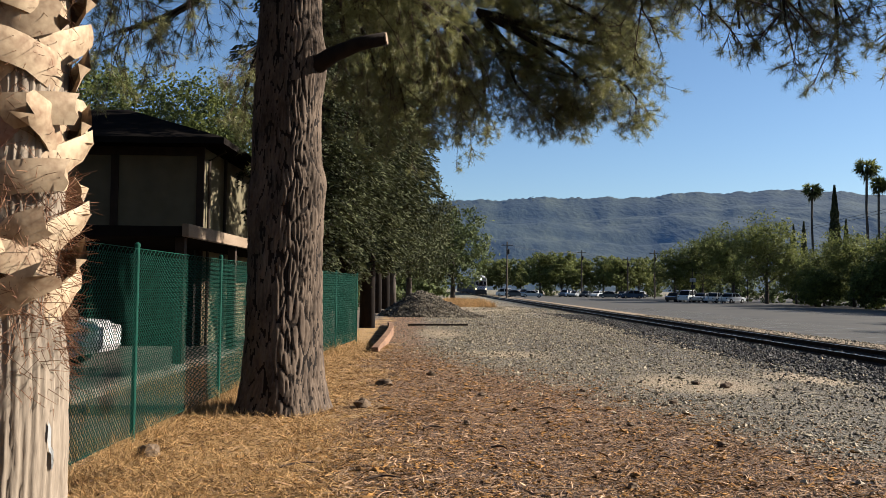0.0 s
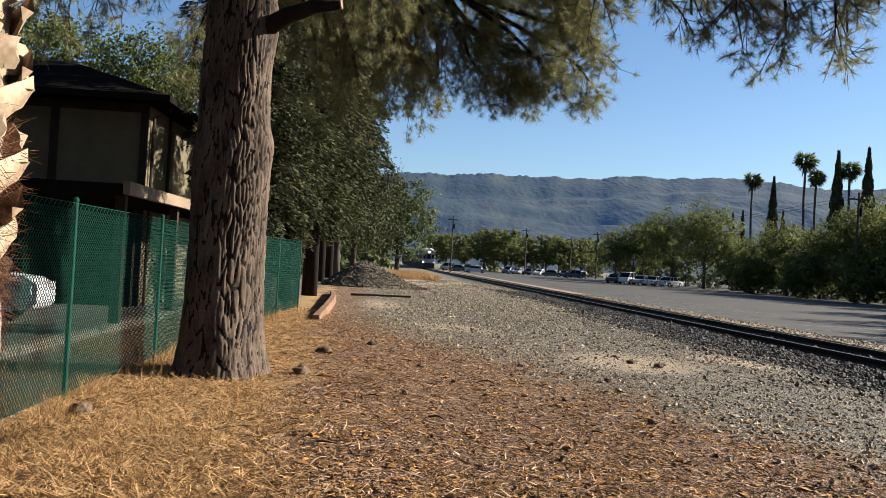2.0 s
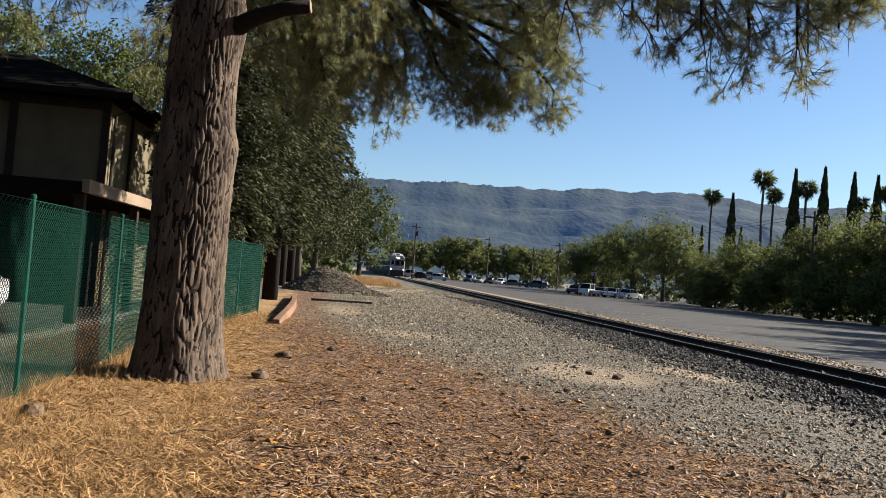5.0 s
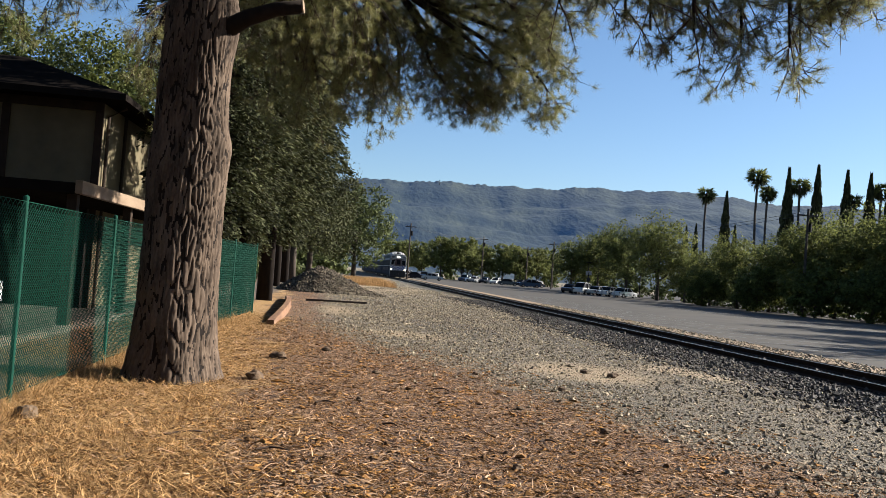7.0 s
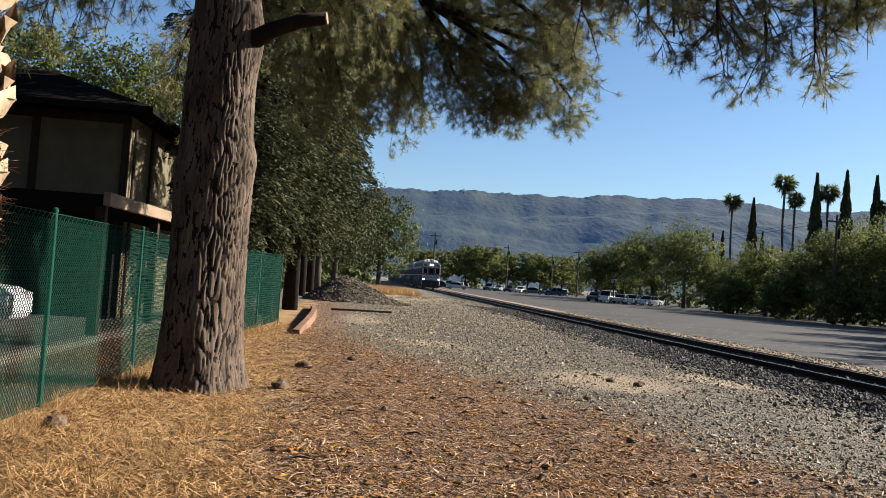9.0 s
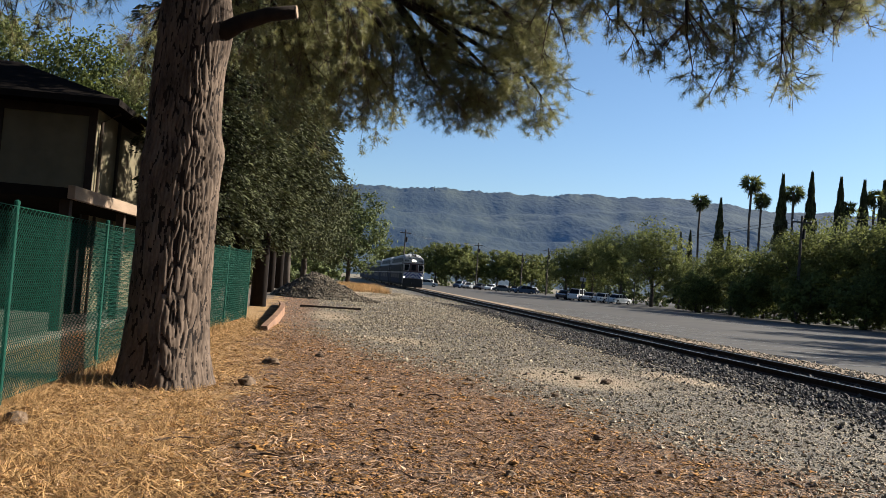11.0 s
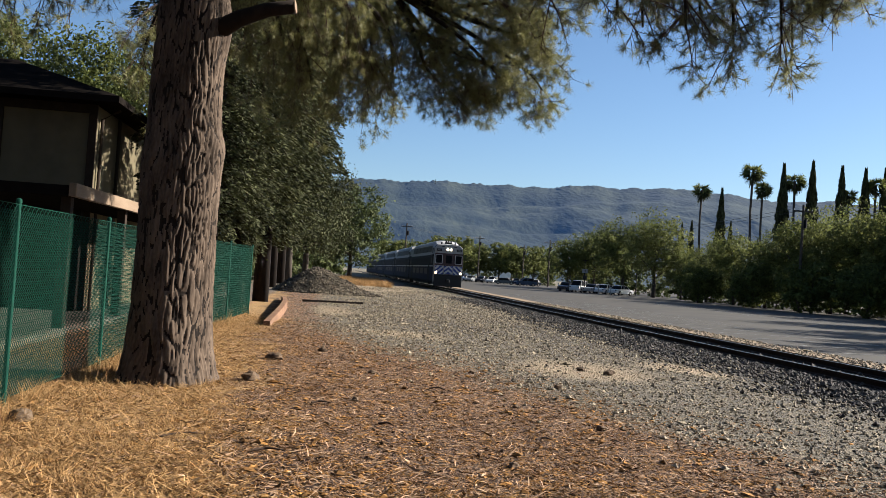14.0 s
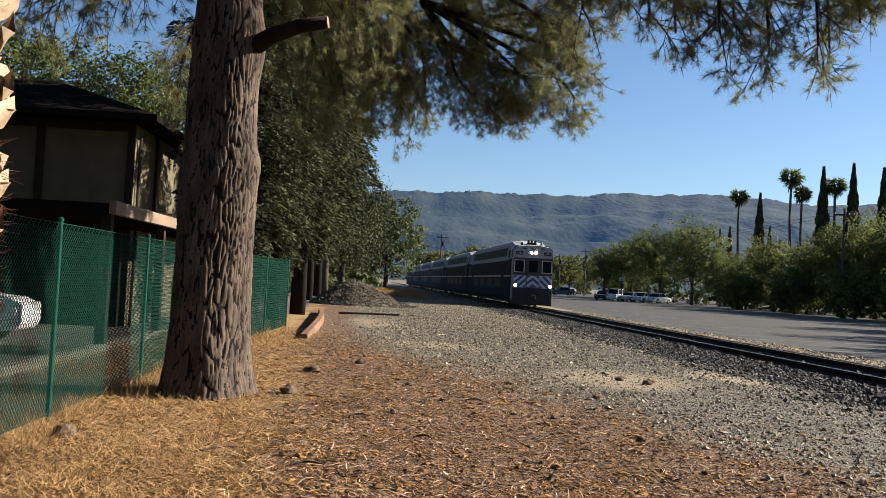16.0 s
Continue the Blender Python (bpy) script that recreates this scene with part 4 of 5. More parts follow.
for z in (2.75, 5.1):
    part("timber", boxed(-19, HX - 0.02, HY - 0.06, HY - 0.002, z - 0.12, z + 0.12, 0.01), M_TRIM, house)
for y in (HY + 2.2, HY + 5.5, HY + 9):
    part("timber", boxed(HX + 0.002, HX + 0.05, y - 0.1, y + 0.1, 0, 5.25, 0.01), M_TRIM, house)
bm = bmesh.new()
e = [(-19.6, HY - 0.7), (HX + 0.7, HY - 0.7), (HX + 0.7, HY + 14.7), (-19.6, HY + 14.7)]
low = [bm.verts.new((x, y, 5.2)) for x, y in e]
mid = [bm.verts.new((x, y, 5.36)) for x, y in e]
top = [bm.verts.new((-9.6, HY + 3.6, 6.9)), bm.verts.new((-9.6, HY + 10, 6.9)), bm.verts.new((-16, HY + 10, 6.9)), bm.verts.new((-16, HY + 3.6, 6.9))]
top = [top[3], top[0], top[1], top[2]]
for a, b in ((low, mid), (mid, top)):
    for k in range(4):
        bm.faces.new((a[k], a[(k + 1) % 4], b[(k + 1) % 4], b[k]))
bm.faces.new(top)
bm.faces.new(low[::-1])
part("roof", bm, M_ROOF, house, "dark shingled hip roof")
part("downpipe", tube(bmesh.new(), [(HX + 0.08, HY + 0.3, 0), (HX + 0.08, HY + 0.3, 4.9), (HX + 0.5, HY + 0.3, 5.15)], [0.04] * 3, 8), M_TRIM, house)

carport = empty("carport", Matrix(), "low carport with a pale weathered beam", "carport")
part("roof_slab", boxed(-15, -4.85, 16.1, 30, 2.5, 2.7, 0.02), M_ROOF, carport)
part("beam", boxed(-4.85, -4.72, 16.0, 30, 2.5, 2.74, 0.012), M_BEAM, carport, "pale weathered edge beam")
for y in (16.4, 20.4, 24.4, 28.4):
    for x in (-4.98, -9.0, -13):
        part("post", boxed(x - 0.09, x + 0.09, y - 0.09, y + 0.09, 0.03, 2.5, 0.01), M_TRIM, carport)
# the dark of the carport's inside is put into this wall's colour
part("back_wall", boxed(-15, -6.4, 22.2, 22.4, 0.03, 2.5), M_SHADEBOARD, carport)


# ---- trees ----
def crown(seed, lumps, count, leaf, hollow=0.55):
    """Leaves as small bent quads in many clumps that sit on the outside of a few large lumps (centre, radii)."""
    g = np.random.default_rng(seed)
    c = np.array([b[0] for b in lumps], float)
    r = np.array([b[1] for b in lumps], float)
    share = (r[:, 0] * r[:, 2]) / (r[:, 0] * r[:, 2]).sum()
    n_clump = max(40, count // 26)
    which = g.choice(len(lumps), n_clump, p=share)
    d = g.normal(0, 1, (n_clump, 3))
    d /= np.linalg.norm(d, axis=1)[:, None]
    cc = c[which] + d * r[which] * (g.uniform(hollow, 1.08, (n_clump, 1)))
    size = r[which].mean(1) * g.uniform(0.12, 0.3, n_clump)
    k = g.integers(0, n_clump, count)
    off = g.normal(0, 1, (count, 3)) * size[k][:, None] * [0.62, 0.62, 0.42]
    P = cc[k] + off
    face = off / (size[k][:, None] + 1e-6) + 0.5 * d[k] + g.normal(0, 0.7, (count, 3)) + [0, 0, 0.5]
    u = np.cross(face, g.normal(0, 1, (count, 3)))
    u /= np.linalg.norm(u, axis=1)[:, None]
    w = np.cross(u, face)
    w /= np.linalg.norm(w, axis=1)[:, None]
    s = leaf * g.uniform(0.6, 1.4, (count, 1))
    co = np.stack([P - u * s, P + w * s * 0.5, P + u * s, P - w * s * 0.5], 1).reshape(-1, 3)
    return co, np.arange(count * 4).reshape(-1, 4)


def wood(bm, height, radius, lumps, seed, first=0.3):
    """A tapered trunk with a limb out to each lump of the crown."""
    r = random.Random(seed)
    pts = [(r.uniform(-0.1, 0.1) * radius * 8 * s, r.uniform(-0.1, 0.1) * radius * 8 * s, height * s) for s in (-0.02, 0.2, 0.45, 0.7, 0.9)]
    tube(bm, pts, [radius * 1.25, radius, radius * 0.75, radius * 0.45, radius * 0.2], 8)
    for (c, rr) in lumps:
        z = min(height * 0.85, max(height * first, c[2] - rr[2] * 0.8))
        tube(bm, [(0, 0, z), (c[0] * 0.5, c[1] * 0.5, (z + c[2]) * 0.5), c], [radius * 0.45, radius * 0.3, radius * 0.08], 6)
    return bm


def tree(name, seed, lumps, height, radius, count, leaf, mat, label, group=""):
    ob = empty(name, Matrix(), label, "tree", group)
    part("trunk", wood(bmesh.new(), height, radius, lumps, seed), M_POLE, ob, smooth=True)
    co, f = crown(seed, lumps, count, leaf)
    sheet("crown", co, f, mat, ob)
    return ob


def round_lumps(seed, width, height, base, n=7):
    r = random.Random(seed)
    out = []
    for k in range(n):
        a, q = k * 2.4 + r.uniform(-0.4, 0.4), (k + 0.5) / n
        z = base + (height - base) * (0.22 + 0.6 * q)
        reach = width * 0.5 * math.sin(math.pi * (0.25 + 0.6 * q)) * r.uniform(0.35, 0.7)
        s = width * r.uniform(0.24, 0.36)
        out.append(((reach * math.cos(a), reach * math.sin(a), z), (s, s, s * 0.8)))
    return out


def conifer_lumps(seed, width, height, base, n=12):
    r = random.Random(seed)
    out = []
    for k in range(n):
        q = k / (n - 1)
        a = k * 2.4
        reach = width * 0.34 * (1 - q) + 0.1
        s = width * 0.3 * (1 - 0.75 * q) + 0.25
        out.append(((reach * math.cos(a), reach * math.sin(a), base + (height - base) * (0.08 + 0.88 * q)), (s, s, s * r.uniform(0.55, 0.8))))
    return out


def copies(first, spots):
    """The first spot takes the tree itself, the others copies: x, y, scale, turn."""
    out = []
    for k, (x, y, s, a) in enumerate(spots):
        ob = first if k == 0 else copy_thing(first, Matrix())
        ob.matrix_basis = pose(x, y, -0.12, 0, 0, a) @ Matrix.Diagonal((s, s, s, 1))
        out.append(ob)
    return out


LEFT = "dark trees along the fence side"


def drooping_evergreen(seed, height, reach, base, count):
    """A tall evergreen: a straight trunk, boughs that rise a little and hang at their ends, each with flat hanging sprays."""
    g = np.random.default_rng(seed)
    ob = empty("evergreen_tree", Matrix(), "tall dark evergreen tree with layered drooping boughs", "tree", LEFT)
    part("trunk", tube(bmesh.new(), [(0, 0, -0.1), (0, 0, height * 0.5), (0, 0, height)], [0.34, 0.22, 0.03], 10), M_BARKDEEP, ob, smooth=True)
    z = np.repeat(np.arange(base, height, 0.42), 5)
    n = len(z)
    z = z + g.normal(0, 0.12, n)
    q = np.clip((z - base) / (height - base), 0, 1)
    a = np.arange(n) * 2.4 + g.normal(0, 0.2, n)
    L = reach * np.interp(q, [0, 0.1, 0.25, 0.55, 0.85, 1], [0.4, 0.62, 0.92, 1.0, 0.6, 0.06]) * g.uniform(0.6, 1.12, n)
    rise, fall = g.uniform(0.05, 0.3, n), g.uniform(0.35, 0.7, n)

    def along(k, t):
        return np.stack([np.cos(a[k]) * L[k] * t, np.sin(a[k]) * L[k] * t, z[k] + L[k] * (rise[k] * t - fall[k] * t * t)], 1)

    P, Q = [], []
    for t0, t1 in ((0, 0.35), (0.35, 0.7), (0.7, 1.0)):
        k = np.arange(n)
        P.append(along(k, t0))
        Q.append(along(k, t1))
    co, f = bars(np.concatenate(P), np.concatenate(Q), np.repeat([0.05, 0.035, 0.02], n), np.repeat([0.035, 0.02, 0.006], n))
    sheet("bough_wood", co, f, M_BARKDEEP, ob)["kind"] = "stuff"
    k = g.choice(n, count, p=L / L.sum())
    t = g.random(count) ** 0.6
    at = along(k, t)
    side = np.stack([-np.sin(a[k]), np.cos(a[k]), np.zeros(count)], 1)
    at += side * (g.normal(0, 0.17, count) * L[k] * (1.15 - t * 0.75))[:, None]
    at[:, 2] -= np.abs(g.normal(0, 0.22, count)) - 0.06
    u = np.stack([np.cos(a[k]), np.sin(a[k]), np.full(count, -0.5)], 1) + side * g.normal(0, 0.6, (count, 1)) + g.normal(0, 0.25, (count, 3))
    u /= np.linalg.norm(u, axis=1)[:, None]
    w = np.cross(u, np.array([0, 0, 1.0]) + g.normal(0, 0.6, (count, 3)))
    w /= np.linalg.norm(w, axis=1)[:, None]
    s = g.uniform(0.06, 0.135, (count, 1))
    co = np.stack([at - u * s, at + w * s * 0.42, at + u * s, at - w * s * 0.42], 1).reshape(-1, 3)
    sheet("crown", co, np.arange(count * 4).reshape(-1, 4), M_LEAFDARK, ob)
    return ob


# the last two are added by the house to shade its side wall
copies(drooping_evergreen(1, 21.0, 3.3, 3.0, 52000), [(-3.0, 34.5, 0.95, 0), (-3.7, 43, 1.05, 140), (-4.2, 54, 1.2, 250), (-4.4, 65, 1.2, 60), (-3.4, 29.3, 0.75, 200), (-3.7, 25.0, 0.76, 90)])
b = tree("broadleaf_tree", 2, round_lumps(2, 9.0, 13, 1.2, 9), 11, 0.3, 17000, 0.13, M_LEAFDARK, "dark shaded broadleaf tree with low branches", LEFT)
copies(b, [(-4.3, 74, 1.0, 30), (-3.4, 86, 0.95, 200)])
c = tree("round_tree", 3, round_lumps(3, 8.6, 11.6, 1.0, 9), 10, 0.26, 12000, 0.17, M_LEAFMID, "rounded green broadleaf tree beside the track", LEFT)
copies(c, [(1.2, 106, 1.0, 0), (-3, 118, 1.0, 90), (-2, 138, 1.0, 190), (-8, 104, 1.1, 40)])
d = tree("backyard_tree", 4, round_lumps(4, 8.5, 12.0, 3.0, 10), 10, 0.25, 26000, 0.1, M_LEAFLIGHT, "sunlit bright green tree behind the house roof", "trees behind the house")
copies(d, [(-24, 62, 1.5, 0), (-16.5, 60, 1.35, 120), (-33, 62, 1.6, 40), (-12.0, 66, 1.4, 260)])

FAR = "row of trees beyond the parking lot"
e = tree("street_tree", 5, round_lumps(5, 8.5, 12.2, 1.6, 8), 10, 0.22, 6000, 0.28, M_LEAF, "leafy green street tree behind parked cars", FAR)
copies(e, [(tn * y, y, s, k * 77) for k, (tn, y, s) in enumerate([(0.112, 228, 1.0), (0.137, 226, 1.03), (0.162, 232, 0.88), (0.185, 228, 0.95), (0.206, 222, 0.86), (0.226, 225, 0.9), (0.09, 240, 0.9), (0.068, 246, 0.9), (0.15, 255, 1.0), (0.2, 250, 1.0), (0.245, 230, 0.95), (0.125, 262, 1.05), (0.05, 250, 0.9)])])
h = tree("lot_tree", 6, round_lumps(6, 9.5, 11.5, 1.9, 11), 9, 0.24, 13000, 0.17, M_LEAF, "broad green tree at the edge of the lot", FAR)
# the last five stand out of view, added for their shadows on the lot
copies(h, [(tn * y, y, s, k * 97) for k, (tn, y, s) in enumerate([(0.268, 160, 0.86), (0.3, 156, 0.98), (0.335, 146, 1.08), (0.374, 128, 1.08), (0.408, 124, 0.62), (0.44, 112, 0.66), (0.475, 104, 0.78), (0.515, 96, 0.72), (0.555, 90, 0.9), (0.6, 86, 0.84), (0.65, 82, 0.95), (0.7, 78, 0.92), (0.77, 72, 1.05), (0.32, 170, 1.02), (0.6, 110, 1.1), (0.86, 64, 1.0), (0.92, 50, 0.95), (1.03, 40, 0.9), (1.19, 32, 0.95), (1.5, 25, 0.9)])])
s = tree("shrub_tree", 7, round_lumps(7, 6.5, 5.2, 0.3, 8), 4, 0.14, 6000, 0.2, M_LEAFLIGHT, "low light-green shrub along the lot", FAR)
copies(s, [(tn * y, y, sc, k * 61) for k, (tn, y, sc) in enumerate([(0.29, 172, 0.9), (0.43, 104, 0.8), (0.5, 92, 0.9), (0.575, 82, 0.9), (0.65, 76, 0.9), (0.72, 72, 0.9), (0.8, 66, 1.0)])])

# added shrubs stand in for the dark shade in the gaps under trees
u = tree("shade_filler_shrub", 8, round_lumps(8, 8.0, 4.2, 0.1, 8), 3, 0.14, 2500, 0.28, M_LEAFMID, "added dense shrub standing in for the shade under trees", FAR)
copies(u, [(-3.5, 96, 0.8, 10), (-7, 112, 1.0, 80), (-1.5, 116, 0.8, 130), (-6.5, 78, 0.8, 200), (-7, 60, 0.7, 220), (-5, 130, 1.0, 15)] + [(tn * y, y, 0.62 + 0.1 * (k % 3), k * 83) for k, (tn, y) in enumerate([(0.275, 168), (0.31, 162), (0.345, 152), (0.38, 138), (0.415, 126), (0.45, 114), (0.487, 106), (0.53, 100), (0.575, 95), (0.62, 90), (0.67, 86), (0.72, 82), (0.78, 78), (0.84, 72), (0.12, 240), (0.17, 240), (0.21, 236), (0.24, 238)])])

SKYLINE = "palms and cypresses on the skyline"


def cypress():
    ob = empty("cypress_tree", Matrix(), "tall narrow dark cypress on the skyline", "tree", SKYLINE)
    part("trunk", tube(bmesh.new(), [(0, 0, 0), (0, 0, 10), (0, 0, 22)], [0.3, 0.2, 0.04], 8), M_POLE, ob)
    g = np.random.default_rng(21)
    n = 5200
    z = 0.8 + 23.7 * g.random(n) ** 1.25
    s = z / 24.5
    r = 1.5 * np.sqrt(np.clip(s * 5, 0, 1)) * (1 - s ** 1.9) * g.uniform(0.55, 1.05, n) + 0.08
    r *= 1 + 0.14 * np.sin(z * 2.1)
    a = g.uniform(0, 2 * math.pi, n)
    P = np.stack([r * np.cos(a), r * np.sin(a), z], 1)
    Q = P + np.stack([0.12 * np.cos(a), 0.12 * np.sin(a), g.uniform(0.5, 0.9, n)], 1)
    co, f = blades(P, Q, g.uniform(0.12, 0.22, n))
    sheet("crown", co, f, M_LEAFDARK, ob)
    return ob


copies(cypress(), [(tn * y, y, z / 24.5, k * 50) for k, (tn, y, z) in enumerate([(0.4529, 150, 20.0), (0.5306, 150, 25.3), (0.5682, 150, 26.2), (0.6065, 150, 25.8), (0.6375, 150, 25.7), (0.664, 150, 26.0), (0.405, 165, 14.5), (0.417, 165, 15.0), (0.466, 160, 15.0)])])


def fan_palm(seed):
    ob = empty("fan_palm", Matrix(), "tall slim fan palm against the sky", "tree", SKYLINE)
    part("trunk", tube(bmesh.new(), [(0, 0, 0), (0.15, 0, 8), (-0.1, 0.1, 16), (0, 0, 23)], [0.35, 0.24, 0.2, 0.22], 8), M_POLE, ob)
    g = np.random.default_rng(seed)
    for k in range(46):
        a, el = g.uniform(0, 2 * math.pi), math.asin(g.uniform(-0.95, 0.97))
        way = np.array([math.cos(a) * math.cos(el), math.sin(a) * math.cos(el), math.sin(el)])
        hub = np.array([0, 0, 22.7]) + way * g.uniform(0.5, 1.3)
        side = unit(np.cross(way, [0, 0, 1.0]) + 1e-4)
        up = np.cross(side, way)
        n = 15
        P = np.repeat(hub[None], n, 0)
        ang = np.linspace(-1.25, 1.25, n)
        tilt = g.uniform(0, math.pi)
        across = side * math.cos(tilt) + up * math.sin(tilt)
        d = way[None] * np.cos(ang)[:, None] + across[None] * np.sin(ang)[:, None]
        Q = P + d * 1.35 + np.array([0, 0, -0.35]) + up[None] * g.normal(0, 0.08, (n, 1))
        co, f = blades(P, Q, np.full(n, 0.1))
        frond = sheet("frond", co, f, M_LEAFDARK if el < -0.2 else M_LEAF, ob)
    return ob


copies(fan_palm(3), [(tn * y, y, z / 24.2, k * 70) for k, (tn, y, z) in enumerate([(0.4909, 150, 25.2), (0.5045, 150, 22.2), (0.5451, 150, 24.0), (0.616, 150, 22.0), (0.6515, 150, 24.6)])])
q = copy_thing(bpy.data.objects["fan_palm"], Matrix())
q.matrix_basis = pose(0.4273 * 150, 150, -0.1, 0, 0, 20) @ Matrix.Diagonal((0.87, 0.87, 0.86, 1))


# ---- poles and wires ----
def utility_pole(x, y, top, arms=1):
    ob = empty("utility_pole", Matrix.Translation((x, y, -0.1)), "weathered wooden utility pole with a crossarm", "utility pole", "utility poles")
    part("pole", tube(bmesh.new(), [(0, 0, 0), (0, 0, top)], [0.17, 0.12], 10), M_POLE, ob)
    for k in range(arms):
        arm = part("crossarm", boxed(-1.1, 1.1, -0.06, 0.06, top - 0.75 - k * 0.9, top - 0.6 - k * 0.9), M_POLE, ob)
        for u in (-1.0, -0.5, 0.5, 1.0):
            part("insulator", tube(bmesh.new(), [(u, 0, top - 0.6 - k * 0.9), (u, 0, top - 0.42 - k * 0.9)], [0.05, 0.03], 6), M_WHITE, arm)
    part("transformer", tube(bmesh.new(), [(0.32, 0.1, top - 2.4), (0.32, 0.1, top - 1.5)], [0.2, 0.2], 10), M_GREY, ob)
    return ob


POLES = [(0.0736 * 170, 170, 11.0), (0.16 * 212, 212, 11.5), (0.2132 * 215, 215, 10.0), (0.2441 * 190, 190, 10.6), (0.5583 * 85, 85, 11.2)]
for x, y, z in POLES:
    utility_pole(x, y, z)
for (x0, y0, z0), (x1, y1, z1) in zip(POLES, POLES[1:]):
    for u in (-1.0, 0.5):
        pts = [(x0 + u + (x1 - x0) * s, y0 + (y1 - y0) * s, z0 - 0.55 + (z1 - z0) * s - 5.0 * s * (1 - s) * 0.6) for s in np.linspace(0, 1, 9)]
        tagged(part("overhead_wire", tube(bmesh.new(), pts, [0.018] * 9, 4), M_BLACK), "thin dark overhead wire between poles", "wire", "overhead wires")

for tn, y, top in ((0.288, 150, 5.5), (0.352, 140, 8.0)):
    ob = empty("street_lamp", Matrix.Translation((tn * y, y, -0.1)), "slim grey lot lamp on a post", "street lamp", "lot lamps")
    part("post", tube(bmesh.new(), [(0, 0, 0), (0, 0, top)], [0.09, 0.06], 8), M_GREY, ob)
    part("lamp_head", boxed(-0.5, 0.5, -0.16, 0.16, top, top + 0.14, 0.03), M_GREY, ob)
ob = empty("warning_sign", Matrix.Translation((0.2885 * 132, 132, -0.1)), "pale crossing signal box on a grey mast", "signal")
part("mast", tube(bmesh.new(), [(0, 0, 0), (0, 0, 3.6)], [0.08, 0.08], 8), M_GREY, ob)
part("sign_plate", boxed(-0.45, 0.45, -0.05, 0.05, 3.1, 3.7, 0.02), M_WHITE, ob)
part("signal_head", boxed(-0.3, 0.3, -0.1, 0.05, 2.1, 2.7, 0.03), M_BLACK, ob)
for k in range(6):
    y = 150 - k * 5.5
    x = 34.6 + k * 0.15 if k < 6 else 39.5
    ob = tagged(part("bollard", tube(bmesh.new(), [(x + 4, y, -0.1), (x + 4, y, 1.15)], [0.09, 0.09], 8), M_WHITE), "white steel bollard at the lot's edge", "bollard", "bollards")


# ---- parked cars ----
def parked_car(name, paint, label, tall=1.45, length=4.6, suv=False):
    car = empty(name, Matrix(), label, "car", "parked cars")
    hood = 0.92 if not suv else 1.05
    prof = [(-length / 2, 0.4), (-length / 2, hood - 0.2), (-length / 2 + 0.25, hood - 0.06), (-0.95, hood + 0.03), (length / 2 - (0.5 if not suv else 0.1), hood + 0.02), (length / 2, hood - 0.12), (length / 2, 0.4), (length / 2 - 0.1, 0.28), (-length / 2 + 0.1, 0.28)]

    def loft(bm, prof, half, tuck):
        rows = [[bm.verts.new((y, s * (half - (tuck if abs(s) == 1 else 0)), z)) for y, z in prof] for s in (-1, -0.96, 0.96, 1)]
        zlo = min(z for _, z in prof)
        for k, s in ((0, -1), (3, 1)):
            for v in rows[k]:
                v.co.y = s * (half - tuck * (0.3 + (v.co.z - zlo) / (1.2)))
                v.co.x *= 0.985
        n = len(prof)
        for a, b in zip(rows, rows[1:]):
            for k in range(n):
                bm.faces.new((a[k], a[(k + 1) % n], b[(k + 1) % n], b[k]))
        bm.faces.new(rows[0][::-1])
        bm.faces.new(rows[-1])
        bmesh.ops.recalc_face_normals(bm, faces=bm.faces)
        return bm

    part("body", loft(bmesh.new(), prof, 0.9, 0.06), paint, car)
    rear = length / 2 - (0.35 if suv else 0.75)
    cab = [(-1.1, hood), (-0.35, tall - 0.06), (0.0, tall), (rear - 0.6, tall - 0.02), (rear - 0.15, hood + 0.25), (rear, hood)]
    part("cabin", loft(bmesh.new(), cab, 0.76, 0.06), M_GLASS, car, "dark glass cabin")
    part("roof", loft(bmesh.new(), [(-0.4, tall - 0.04), (0.0, tall + 0.03), (rear - 0.6, tall + 0.01), (rear - 0.5, tall - 0.05)], 0.74, 0.05), paint, car)
    for y in (-1.1, 0.25, rear - 0.35):
        for s in (-1, 1):
            part("pillar", tube(bmesh.new(), [(y, s * 0.82, hood - 0.02), (y + (0.62 if y < 0 else 0.02 if y < 1 else -0.25), s * 0.74, tall - 0.03)], [0.04, 0.035], 6), paint, car)
    for y in (-length / 2 + 0.85, length / 2 - 0.85):
        for s in (-1, 1):
            w = part("wheel", tube(bmesh.new(), [(y, s * 0.70, 0.33), (y, s * 0.9, 0.33), (y, s * 0.92, 0.33)], [0.33, 0.33, 0.28], 18), M_TYRE, car)
            part("rim", tube(bmesh.new(), [(y, s * 0.9, 0.33), (y, s * 0.935, 0.33)], [0.21, 0.18], 12), M_RAILHEAD, w)
    for s in (-1, 1):
        part("headlamp", boxed(-length / 2 - 0.01, -length / 2 + 0.2, s * 0.7 - 0.15, s * 0.7 + 0.15, hood - 0.3, hood - 0.14, 0.03), M_WHITE, car)
        part("tail_lamp", boxed(length / 2 - 0.1, length / 2 + 0.01, s * 0.72 - 0.12, s * 0.72 + 0.12, hood - 0.3, hood - 0.12, 0.02), M_MAROON, car)
    return car


M_SILVER = material("silver car paint", (0.277, 0.284, 0.29), (0.251, 0.257, 0.264), 1, 0.25, metal=0.4)
M_DARKCAR = material("dark car paint", (0.0132, 0.0158, 0.0231), (0.0106, 0.0132, 0.0198), 1, 0.2)
M_BLUECAR = material("blue car paint", (0.0264, 0.0462, 0.0858), (0.0231, 0.0396, 0.0726), 1, 0.22)
M_WHITECAR = material("white car paint", (0.495, 0.495, 0.488), (0.462, 0.462, 0.455), 1, 0.25)
